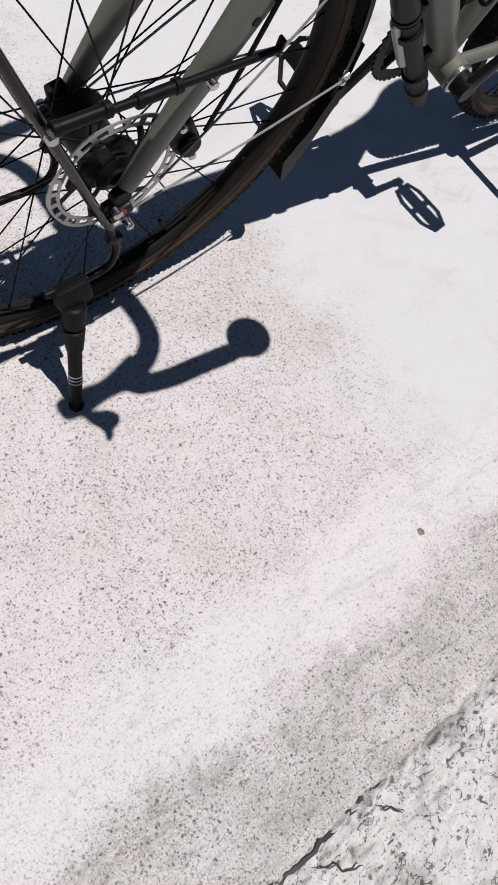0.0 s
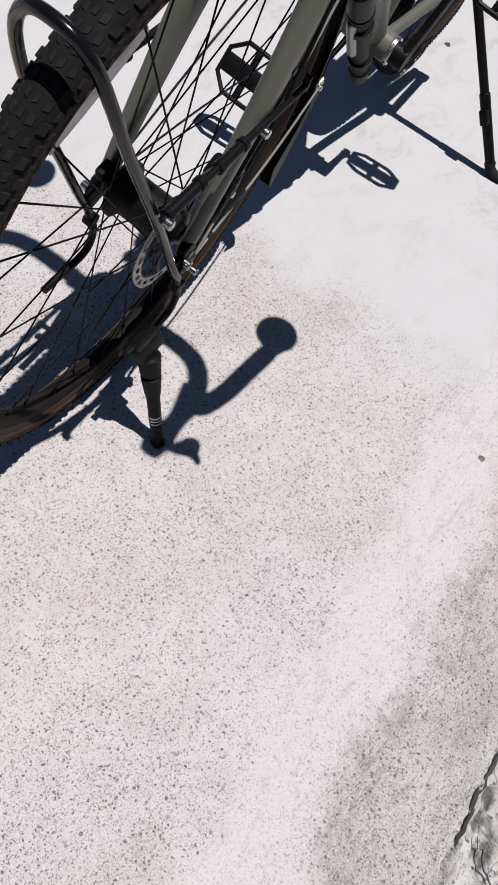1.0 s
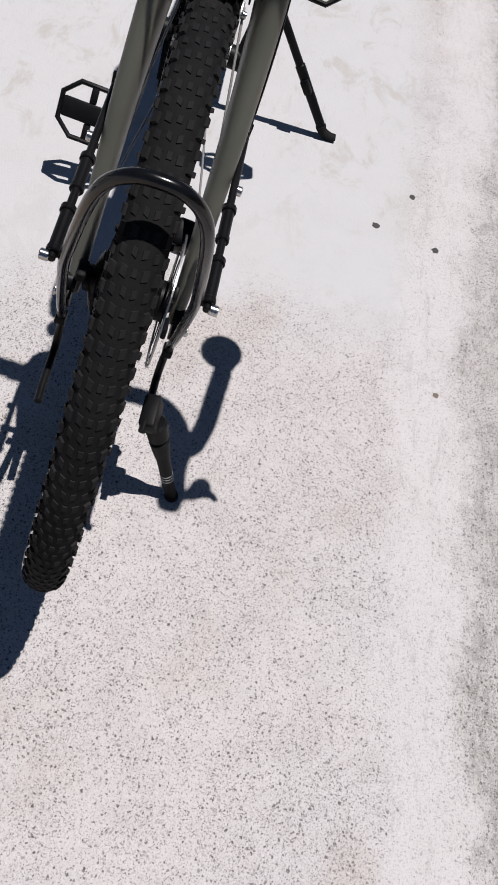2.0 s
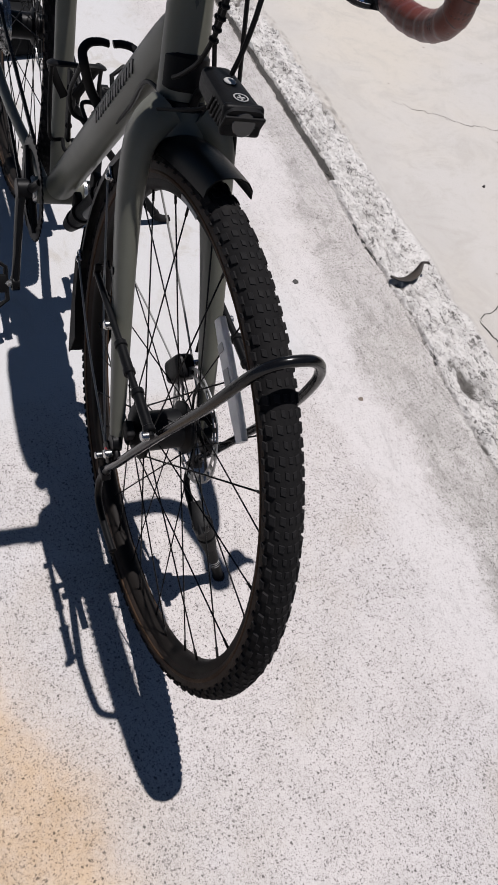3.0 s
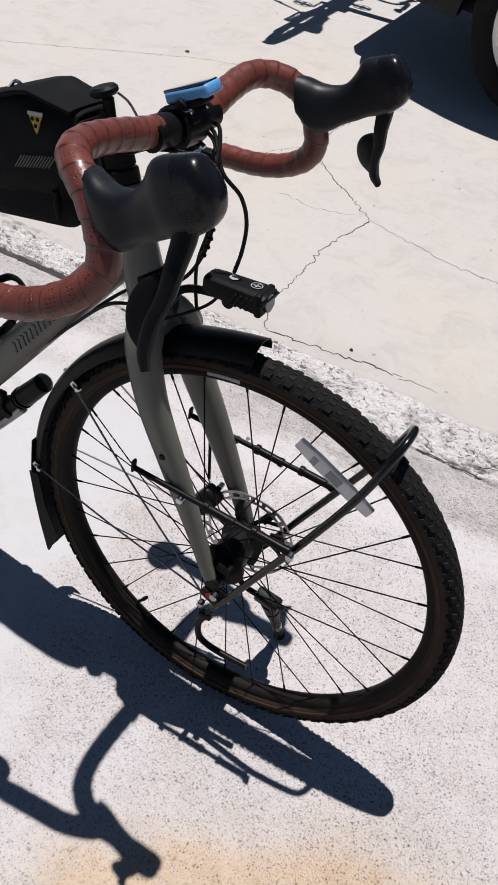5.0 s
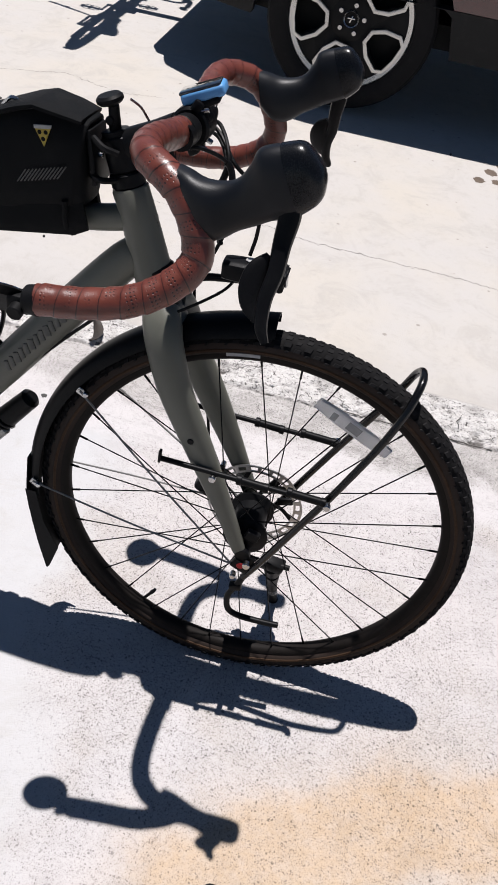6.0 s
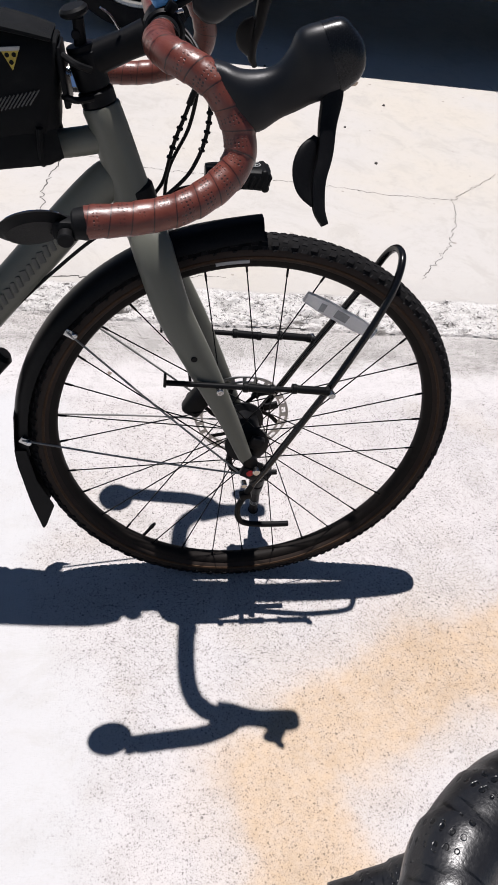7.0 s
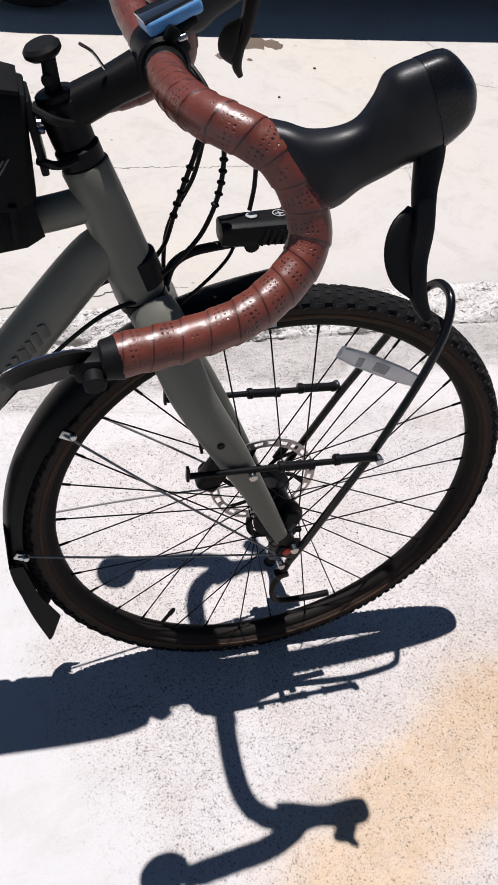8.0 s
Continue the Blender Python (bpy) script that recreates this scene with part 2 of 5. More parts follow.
    bare = n.m("MAXIMUM", n.m("MULTIPLY", smooth, 0.95), n.m("MAXIMUM", slab, n.m("MULTIPLY", strip, 0.60)))
    keep = n.m("MULTIPLY", n.m("SUBTRACT", 1.0, bare), n.step(y, -0.40, -0.08, 0.72, 1.0))
    # aggregate specks: uneven grains of several sizes, thicker in some patches
    drift = n.add("ShaderNodeVectorMath")
    drift.operation = "MULTIPLY_ADD"
    wave = n.add("ShaderNodeTexNoise")
    n.put(wave.inputs["Vector"], n.pos)
    wave.inputs["Scale"].default_value = 240.0
    n.put(drift.inputs[0], wave.outputs["Color"])
    drift.inputs[1].default_value = (0.0060, 0.0060, 0.0)
    n.put(drift.inputs[2], n.pos)
    patch = n.step(n.m("ADD", n.m("MULTIPLY", n.noise(19.0, 5.0, 0.6), 0.45), n.m("MULTIPLY", n.noise(4.0, 7.0, 0.66), 0.55)), 0.38, 0.58, 0.55, 1.15)

    def grains(scale, least, more, share):
        cell = n.add("ShaderNodeTexVoronoi")
        cell.voronoi_dimensions = "2D"
        n.put(cell.inputs["Vector"], drift.outputs[0])
        cell.inputs["Scale"].default_value = scale
        pick, size, shade = n.sep(cell.outputs["Color"])
        rim = n.m("ADD", n.m("MULTIPLY", n.m("POWER", size, 1.8), more), least)
        dot = n.m("MULTIPLY", n.step(n.m("SUBTRACT", cell.outputs["Distance"], rim), -0.04, 0.05, 1.0, 0.0), n.m("LESS_THAN", pick, share))
        return dot, n.step(shade, 0.0, 1.0, 0.35, 1.0)

    for scale, least, more, share, tone, amount in ((600.0, 0.20, 0.26, 0.75, (0.20, 0.180, 0.168), 0.50), (400.0, 0.17, 0.28, 0.66, (0.132, 0.118, 0.108), 0.68), (270.0, 0.14, 0.28, 0.48, (0.082, 0.073, 0.067), 0.85), (190.0, 0.08, 0.28, 0.36, (0.055, 0.049, 0.045), 0.90), (118.0, 0.06, 0.18, 0.15, (0.045, 0.040, 0.037), 0.93), (34.0, 0.03, 0.06, 0.03, (0.08, 0.07, 0.068), 0.85)):
        dot, shade = grains(scale, least, more, n.m("MULTIPLY", patch, share))
        color = n.mix(n.m("MULTIPLY", n.m("MULTIPLY", dot, keep), n.m("MULTIPLY", shade, amount)), color, tone)
    color = n.mix(n.m("MULTIPLY", n.step(n.noise(330.0, 3.0, 0.6), 0.54, 0.66, 0.0, 0.55), keep), color, (0.53, 0.512, 0.498))
    # dark grains bared in the weathered band
    for scale, least, more, share in ((210.0, 0.06, 0.26, 0.50), (120.0, 0.04, 0.22, 0.25), (58.0, 0.04, 0.12, 0.10)):
        dot, shade = grains(scale, least, more, share)
        color = n.mix(n.m("MULTIPLY", n.m("MULTIPLY", dot, band), n.m("MULTIPLY", shade, 0.85)), color, (0.085, 0.078, 0.073))
    # broken joint: pale rough filler with dirty patches, dark flecks and holes
    joint = n.m("MULTIPLY", n.step(past, 0.0, 0.014), n.m("SUBTRACT", 1.0, slab))
    grit = n.noise(75.0, 9.0, 0.78)
    patches = n.noise(13.0, 6.0, 0.7)
    filler = n.mix(n.step(grit, 0.34, 0.68), (0.68, 0.665, 0.645), (0.54, 0.522, 0.500))
    filler = n.mix(n.m("MULTIPLY", n.step(patches, 0.50, 0.64), 0.62), filler, (0.30, 0.287, 0.27))
    crumb = n.scaled(n.pos, (1.0, 1.5, 1.0))
    for scale, low, high, tone, amount in ((260.0, 0.60, 0.65, (0.20, 0.19, 0.18), 0.65), (120.0, 0.60, 0.635, (0.09, 0.083, 0.077), 0.85), (48.0, 0.60, 0.625, (0.05, 0.045, 0.042), 0.95)):
        fleck = n.step(n.noise(scale, 5.0, 0.68, crumb, 0.6), low, high)
        filler = n.mix(n.m("MULTIPLY", fleck, amount), filler, tone)
    hole, shade = grains(210.0, 0.03, 0.25, 0.4)
    filler = n.mix(n.m("MULTIPLY", hole, 0.9), filler, (0.14, 0.13, 0.12))
    hole, shade = grains(75.0, 0.03, 0.22, 0.22)
    filler = n.mix(n.m("MULTIPLY", hole, 0.85), filler, (0.075, 0.068, 0.062))
    seams = n.m("ABSOLUTE", n.m("SUBTRACT", n.noise(11.0, 7.0, 0.62, n.scaled(n.pos, (1.0, 1.7, 1.0)), 0.5), 0.5))
    filler = n.mix(n.m("MULTIPLY", n.step(seams, 0.004, 0.016, 1.0, 0.0), n.step(patches, 0.42, 0.56)), filler, (0.07, 0.064, 0.058))
    color = n.mix(n.m("MULTIPLY", joint, 0.9), color, filler)
    # pits in joint and band turn darker with depth below the slope
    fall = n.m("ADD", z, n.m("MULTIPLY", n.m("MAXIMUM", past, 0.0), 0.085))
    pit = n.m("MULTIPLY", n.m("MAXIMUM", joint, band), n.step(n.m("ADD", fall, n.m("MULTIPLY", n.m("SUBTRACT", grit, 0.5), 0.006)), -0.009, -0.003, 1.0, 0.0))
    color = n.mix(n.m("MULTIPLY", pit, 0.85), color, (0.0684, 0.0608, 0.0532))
    # the far slab: creamier, with broad faint stains
    cream = n.mix(n.step(n.noise(1.3, 5.0, 0.62), 0.38, 0.66), (0.405, 0.388, 0.368), (0.42, 0.39, 0.345))
    cream = n.mix(n.m("MULTIPLY", n.step(n.noise(6.0, 8.0, 0.74, None, 0.8), 0.47, 0.64), 0.55), cream, (0.34, 0.322, 0.296))
    scuff = n.m("MULTIPLY", n.step(n.noise(95.0, 7.0, 0.78, n.scaled(n.pos, (1.0, 2.2, 1.0)), 0.5), 0.58, 0.66), n.step(n.noise(4.0, 6.0, 0.7), 0.52, 0.64))
    cream = n.mix(n.m("MULTIPLY", scuff, 0.55), cream, (0.23, 0.215, 0.197))
    cream = n.mix(n.m("MULTIPLY", n.step(n.m("ADD", y, n.m("MULTIPLY", n.m("SUBTRACT", n.noise(7.0, 7.0, 0.7), 0.5), 0.5)), 0.96, 1.16, 1.0, 0.0), 0.4), cream, (0.33, 0.315, 0.295))
    cream = n.mix(n.m("MULTIPLY", n.step(n.noise(38.0, 6.0, 0.7), 0.52, 0.70), 0.35), cream, (0.3344, 0.3116, 0.2812))
    flaw = n.add("ShaderNodeTexVoronoi")
    flaw.voronoi_dimensions = "2D"
    n.put(flaw.inputs["Vector"], drift.outputs[0])
    flaw.inputs["Scale"].default_value = 9.0
    pick, size, shade = n.sep(flaw.outputs["Color"])
    dot = n.m("MULTIPLY", n.step(n.m("SUBTRACT", flaw.outputs["Distance"], n.m("MULTIPLY", size, 0.05)), 0.0, 0.03, 1.0, 0.0), n.m("LESS_THAN", pick, 0.14))
    cream = n.mix(n.m("MULTIPLY", dot, 0.7), cream, (0.2052, 0.1824, 0.1596))
    color = n.mix(slab, color, cream)
    # rust-coloured stain
    def reach(ax, ay, bx, by):
        """Distance to a stroke from a to b on the slab."""
        long2 = (bx - ax) ** 2 + (by - ay) ** 2
        ux, uy = n.m("SUBTRACT", x, ax), n.m("SUBTRACT", y, ay)
        along = n.m("ADD", n.m("MULTIPLY", ux, (bx - ax) / long2), n.m("MULTIPLY", uy, (by - ay) / long2), True)
        ex, ey = n.m("SUBTRACT", ux, n.m("MULTIPLY", along, bx - ax)), n.m("SUBTRACT", uy, n.m("MULTIPLY", along, by - ay))
        return n.m("SQRT", n.m("ADD", n.m("MULTIPLY", ex, ex), n.m("MULTIPLY", ey, ey)))

    gap = n.m("MINIMUM", reach(0.10, -0.62, 0.065, -0.40), n.m("MINIMUM", reach(0.065, -0.40, 0.36, -0.225), reach(0.36, -0.225, 0.80, -0.14)))
    edge = n.m("ADD", gap, n.m("MULTIPLY", n.m("SUBTRACT", n.noise(6.5, 6.0, 0.6), 0.5), 0.16))
    rust = n.m("ADD", n.m("MULTIPLY", n.step(edge, 0.055, 0.125, 1.0, 0.0), 0.58), n.m("MULTIPLY", n.step(edge, 0.08, 0.20, 1.0, 0.0), 0.34))
    rust = n.m("MULTIPLY", rust, n.step(n.noise(40.0, 8.0, 0.75), 0.3, 0.65, 0.75, 1.0))
    color = n.mix(rust, color, n.mix(1.0, color, (1.0, 0.78, 0.53), "MULTIPLY"))
    relief = n.m("ADD", n.m("MULTIPLY", n.m("MULTIPLY", joint, grit), 9.0), n.m("ADD", n.m("MULTIPLY", fine, 0.6), n.m("MULTIPLY", n.noise(420.0, 2.0), 0.5)))
    n.bump(relief, 0.6, 0.003)
    return n.out(color, n.step(mid, 0.3, 0.7, 0.82, 0.95))


CONCRETE = concrete()


# ---------------------------------------------------------------- mesh helpers
def mesh_of(name, geo, smooth=True):
    verts, faces = geo[0], geo[1]
    data = bpy.data.meshes.new(name)
    data.from_pydata([tuple(v) for v in verts], [], faces)
    if len(geo) > 2 and geo[2] is not None:
        layer = data.uv_layers.new(name="UVMap")
        flat = [c for uv in geo[2] for c in uv]
        layer.data.foreach_set("uv", flat)
    data.polygons.foreach_set("use_smooth", [smooth] * len(data.polygons))
    data.update()
    return data


def part(name, geo, material, parent=None, label="", m=None, smooth=True, sharp=35.0):
    """One mesh object; geo is (verts, faces) or a mesh that is shared."""
    data = geo if isinstance(geo, bpy.types.Mesh) else mesh_of(name, geo, smooth)
    if not data.materials:
        data.materials.append(material)
    if smooth and not isinstance(geo, bpy.types.Mesh):
        data.set_sharp_from_angle(angle=radians(sharp))
    ob = new(name, data)
    ob.parent = parent
    if m is not None:
        ob.matrix_basis = m
    if label:
        tagged(ob, label)
    return ob


def parts(name, geos, material, parent, label="", smooth=True):
    """Alike pieces, each a mesh of its own under one parent."""
    return [part(name, g, material, parent, label, smooth=smooth) for g in geos]


def join(*geos):
    verts, faces = [], []
    for g in geos:
        k = len(verts)
        verts.extend(g[0])
        faces.extend([tuple(i + k for i in f) for f in g[1]])
    return verts, faces


def moved(geo, m):
    return [tuple(m @ Vector(v)) for v in geo[0]], geo[1]


def mirrored(geo):
    return [(v[0], -v[1], v[2]) for v in geo[0]], [tuple(reversed(f)) for f in geo[1]], *([geo[2]] if len(geo) > 2 else [])


def spline(rows, n):
    """Catmull-Rom through rows of numbers, n steps a span."""
    p = np.array(rows, float)
    p = np.vstack((2 * p[0] - p[1], p, 2 * p[-1] - p[-2]))
    out = []
    for i in range(1, len(p) - 2):
        for k in range(n):
            t = k / n
            out.append(0.5 * (2 * p[i] + (p[i + 1] - p[i - 1]) * t + (2 * p[i - 1] - 5 * p[i] + 4 * p[i + 1] - p[i + 2]) * t * t + (3 * p[i] - p[i - 1] - 3 * p[i + 1] + p[i + 2]) * t ** 3))
    out.append(p[-2])
    return np.array(out)


def sweep(path, ra, rb=None, seg=12, side=(0, 1, 0), closed=False, power=2.0, relief=None, uv=False):
    """A tube along path with half-widths ra (towards side) and rb; power above 2 squares the section."""
    path = np.array(path, float)
    count = len(path)
    ra = np.full(count, ra) if np.isscalar(ra) else np.array(ra, float)
    rb = ra if rb is None else (np.full(count, rb) if np.isscalar(rb) else np.array(rb, float))
    if closed:
        tangent = np.roll(path, -1, 0) - np.roll(path, 1, 0)
    else:
        tangent = np.gradient(path, axis=0)
    tangent /= np.linalg.norm(tangent, axis=1)[:, None]
    steps = np.r_[0, np.cumsum(np.linalg.norm(np.diff(path, axis=0), axis=1))]
    s = np.array(side, float)
    verts, rings = [], []
    for i in range(count):
        s = s - tangent[i] * (s @ tangent[i])
        s /= np.linalg.norm(s)
        u = np.cross(tangent[i], s)
        ring = []
        for k in range(seg):
            a = 2 * math.pi * k / seg
            c, d = math.cos(a), math.sin(a)
            if power != 2.0:
                w = (abs(c) ** power + abs(d) ** power) ** (-1.0 / power)
                c, d = c * w, d * w
            grow = relief(steps[i], k / seg) if relief else 0.0
            ring.append(len(verts))
            verts.append(tuple(path[i] + s * c * (ra[i] + grow) + u * d * (rb[i] + grow)))
        rings.append(ring)
    faces, uvs = [], []
    for i in range(count if closed else count - 1):
        j = (i + 1) % count
        for k in range(seg):
            q = (k + 1) % seg
            faces.append((rings[i][k], rings[i][q], rings[j][q], rings[j][k]))
            if uv:
                uvs += [(steps[i], k / seg), (steps[i], (k + 1) / seg), (steps[j], (k + 1) / seg), (steps[j], k / seg)]
    if not closed:
        for ring, flip in ((rings[0], True), (rings[-1], False)):
            faces.append(tuple(reversed(ring)) if flip else tuple(ring))
            if uv:
                uvs += [(0.0, 0.0)] * seg
    return (verts, faces, uvs) if uv else (verts, faces)


def loft(stations, n=4, seg=24, power=2.7):
    """A closed body through stations of (top x, top z, bottom x, bottom z, y, half-width)."""
    rows = spline(stations, n)
    verts, faces = [], []
    for ax, az, bx, bz, y, w in rows:
        for k in range(seg):
            a = 2 * math.pi * k / seg
            c, d = math.cos(a), math.sin(a)
            q = (abs(c) ** power + abs(d) ** power) ** (-1.0 / power)
            up = 0.5 + 0.5 * d * q
            verts.append((bx + (ax - bx) * up, y + w * c * q, bz + (az - bz) * up))
    for i in range(len(rows) - 1):
        for k in range(seg):
            j = (k + 1) % seg
            faces.append((i * seg + k, i * seg + j, (i + 1) * seg + j, (i + 1) * seg + k))
    faces.append(tuple(reversed(range(seg))))
    faces.append(tuple(range((len(rows) - 1) * seg, len(rows) * seg)))
    return verts, faces


def tube(rows, r, n=6, seg=10, side=(0, 1, 0)):
    return sweep(spline(rows, n), r, seg=seg, side=side)


def rod(a, b, r, r2=None, seg=10, bevel=0.0):
    a, b = Vector(a), Vector(b)
    r2 = r if r2 is None else r2
    way = (b - a).normalized()
    side = (0, 1, 0) if abs(way.y) < 0.9 else (1, 0, 0)
    if bevel:
        return sweep([a, a + way * bevel, b - way * bevel, b], [r - bevel, r, r2, r2 - bevel], seg=seg, side=side)
    return sweep([a, b], [r, r2], seg=seg, side=side)


def rbox(size, r=0.003, m=None, cuts=2):
    bm = bmesh.new()
    bmesh.ops.create_cube(bm, size=1.0)
    for v in bm.verts:
        v.co = Vector((v.co.x * size[0], v.co.y * size[1], v.co.z * size[2]))
    if r:
        bmesh.ops.bevel(bm, geom=bm.edges[:], offset=r, segments=cuts, profile=0.5, affect="EDGES")
    bm.verts.index_update()
    geo = [tuple(v.co) for v in bm.verts], [tuple(v.index for v in f.verts) for f in bm.faces]
    bm.free()
    return moved(geo, m) if m is not None else geo


def revolve(profile, centre, seg=96, closed=True, start=0.0, end=360.0):
    """Turns a profile of (radius, y) round the axis through centre along y."""
    verts, faces, n = [], [], len(profile)
    full = abs(end - start) >= 360.0
    turns = seg if full else seg + 1
    for i in range(turns):
        a = radians(start + (end - start) * i / seg)
        for r, w in profile:
            verts.append((centre[0] + r * math.cos(a), centre[1] + w, centre[2] + r * math.sin(a)))
    for i in range(seg):
        j = (i + 1) % turns
        for k in range(n if closed else n - 1):
            q = (k + 1) % n
            faces.append((i * n + k, j * n + k, j * n + q, i * n + q))
    if not full and closed:
        faces.append(tuple(range(n)))
        faces.append(tuple(reversed(range(seg * n, seg * n + n))))
    return verts, faces


def plate(outline, y0, y1):
    """A flat plate in the x, z plane between two y."""
    n = len(outline)
    verts = [(x, y0, z) for x, z in outline] + [(x, y1, z) for x, z in outline]
    faces = [tuple(range(n)), tuple(reversed(range(n, 2 * n)))]
    faces += [(k, k + n, (k + 1) % n + n, (k + 1) % n) for k in range(n)]
    return verts, faces


def disc(centre, r, h, axis=(0, 0, 1), seg=28, bevel=0.001):
    c, w = Vector(centre), Vector(axis).normalized()
    return rod(c - w * h / 2, c + w * h / 2, r, seg=seg, bevel=min(bevel, h * 0.45))


def thing(name, label, category, m=None, group=""):
    ob = new(name)
    ob.empty_display_size = 0.05
    if m is not None:
        ob.matrix_basis = m
    return tagged(ob, label, category, group)


# ---------------------------------------------------------------- ground
def joint_near(x):
    edge = 0.777 + 0.023 * max(0.0, min(1.0, (-0.12 - x) / 0.35)) + 0.012 * max(0.0, min(1.0, (-0.75 - x) / 0.25))
    return edge + 0.010 * noise.noise(Vector((x * 3.3, 4.0, 0.0))) + 0.006 * noise.noise(Vector((x * 11.0, 7.0, 0.0))) + 0.005 * noise.noise(Vector((x * 37.0, 2.0, 0.0))) + 0.003 * noise.noise(Vector((x * 90.0, 3.0, 0.0)))


def joint_far(x):
    edge = 0.945 + 0.045 * max(0.0, min(1.0, (-0.85 - x) / 0.3))
    return edge + 0.012 * noise.noise(Vector((x * 3.9, 14.0, 0.0))) + 0.008 * noise.noise(Vector((x * 12.0, 17.0, 0.0)))


def ground_height(x, y):
    """The near slab at 0, a crumbled joint along x and the far slab a little lower."""
    if y < 0.70:
        return 0.0
    near, far = joint_near(x), joint_far(x)
    if y < near:
        return -0.0025 * max(0.0, 1.0 - (near - y) / 0.012)
    wide = 0.027 if x < -0.95 else 0.016 * max(0.0, noise.noise(Vector((x * 4.1, 9.0, 5.0))) - 0.10)
    if y < near + wide:
        return -0.024
    if y > far:
        return -0.018 + 0.006 * max(0.0, 1.0 - (y - far) / 0.05)
    w = (y - near - wide) / max(0.01, far - near - wide)
    top = (0.003 + 0.006 * noise.noise(Vector((x * 2.7, 6.0, 1.0)))) * (1 - w) - 0.012 * w ** 1.5
    rough = 0.008 * noise.fractal(Vector((x * 30.0, y * 44.0, 3.0)), 0.7, 2.2, 6)
    cleft = max(0.0, 0.16 - abs(noise.noise(Vector((x * 9.0 + y * 6.0, y * 21.0, 33.0))))) * 6.0
    cleft *= max(0.0, 0.35 + 1.2 * noise.noise(Vector((x * 5.0, y * 6.0, 41.0))))
    rough -= 0.012 * cleft + 0.004 * max(0.0, noise.noise(Vector((x * 120.0, y * 130.0, 5.0))))
    crumble = max(0.0, noise.noise(Vector((x * 7.0, y * 13.0, 21.0))) - 0.22) * max(0.0, 1.0 - w * 1.3)
    hollow = math.exp(-(((x + 0.23) / 0.07) ** 2 + ((y - 0.835) / 0.022) ** 2))
    return top + rough - 0.045 * crumble - 0.014 * hollow


def ground_sheet():
    xs = [-600, -120, -30, -10, -5, -3.2] + [float(v) for v in np.arange(-2.3, 1.2001, 0.0042)] + [2.2, 4, 9, 30, 120, 600]
    ys = [-600, -120, -30, -8, -3, -1.5, -0.8, -0.2, 0.3, 0.6] + [0.70, 0.73, 0.75] + [float(v) for v in np.arange(0.765, 0.8451, 0.0022)] + [float(v) for v in np.arange(0.848, 1.0301, 0.0036)] + [1.3, 2, 3, 5, 9, 30, 120, 600]
    verts = [(x, y, ground_height(max(-2.6, min(1.7, x)), y)) for y in ys for x in xs]
    n = len(xs)
    faces = [(j * n + i, j * n + i + 1, (j + 1) * n + i + 1, (j + 1) * n + i) for j in range(len(ys) - 1) for i in range(n - 1)]
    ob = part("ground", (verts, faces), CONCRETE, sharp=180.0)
    return tagged(ob, "sunlit pale concrete driveway slabs with a crumbled joint", "ground", kind="structure")


ground_sheet()
SLAB = -0.018


def crack_line(points, width, seed, z=SLAB, stray=0.0045):
    """A jagged hairline: a thin sunk-looking dark sliver that paints the shade inside the crack."""
    rng = random.Random(seed)
    rows = []
    for (ax, ay), (bx, by) in zip(points, points[1:]):
        steps = max(3, int(math.hypot(bx - ax, by - ay) / 0.011))
        for k in range(steps):
            t = k / steps
            rows.append((ax + (bx - ax) * t + rng.gauss(0, stray), ay + (by - ay) * t + rng.gauss(0, stray)))
    rows.append(points[-1])
    verts, faces, grow = [], [], 0.5
    for i, (x, y) in enumerate(rows):
        a, b = rows[max(0, i - 1)], rows[min(len(rows) - 1, i + 1)]
        d = math.hypot(b[0] - a[0], b[1] - a[1]) or 1.0
        nx, ny = -(b[1] - a[1]) / d, (b[0] - a[0]) / d
        grow = 0.6 * grow + 0.4 * rng.uniform(0.1, 1.0)
        w = width * grow * min(1.0, 0.3 + i / 4, 0.3 + (len(rows) - 1 - i) / 4)
        verts += [(x + nx * w, y + ny * w, z + 0.0004), (x, y, z + 0.0006), (x - nx * w, y - ny * w, z + 0.0004)]
    for i in range(len(rows) - 1):
        k = 3 * i
        faces += [(k, k + 1, k + 4, k + 3), (k + 1, k + 2, k + 5, k + 4)]
    ob = part("slab_crack", (verts, faces), CRACK_DARK)
    return tagged(ob, "thin jagged crack in the concrete slab with its shade painted dark", "crack", "slab cracks", "structure")


crack_line([(-0.41, 0.99), (-0.461, 1.121), (-0.452, 1.353), (-0.458, 1.504), (-0.404, 1.749), (-0.519, 1.848), (-0.691, 1.989), (-0.819, 2.147), (-0.81, 2.339), (-0.755, 2.64), (-0.646, 2.75)], 0.0026, 1)
crack_line([(-1.39, 1.078), (-1.331, 1.22), (-1.205, 1.412), (-1.12, 1.648), (-1.052, 1.701), (-0.966, 1.796), (-0.96, 1.9), (-0.875, 2.049), (-0.81, 2.15)], 0.0012, 2)
crack_line([(-0.404, 1.749), (-0.231, 1.708), (-0.048, 1.666), (0.2, 1.66), (0.5, 1.652), (0.725, 1.616), (0.986, 1.612)], 0.0015, 3)
crack_line([(1.52, 2.80), (1.575, 2.62), (1.52, 2.35), (1.451, 2.06), (1.246, 1.86), (0.986, 1.612), (0.954, 1.476), (0.878, 1.3), (0.718, 1.085)], 0.0019, 4)
crack_line([(-2.6, 1.95), (-2.226, 2.17), (-1.962, 2.352), (-1.64, 2.559), (-1.378, 2.68), (-1.089, 2.591), (-0.894, 2.646)], 0.0015, 5)
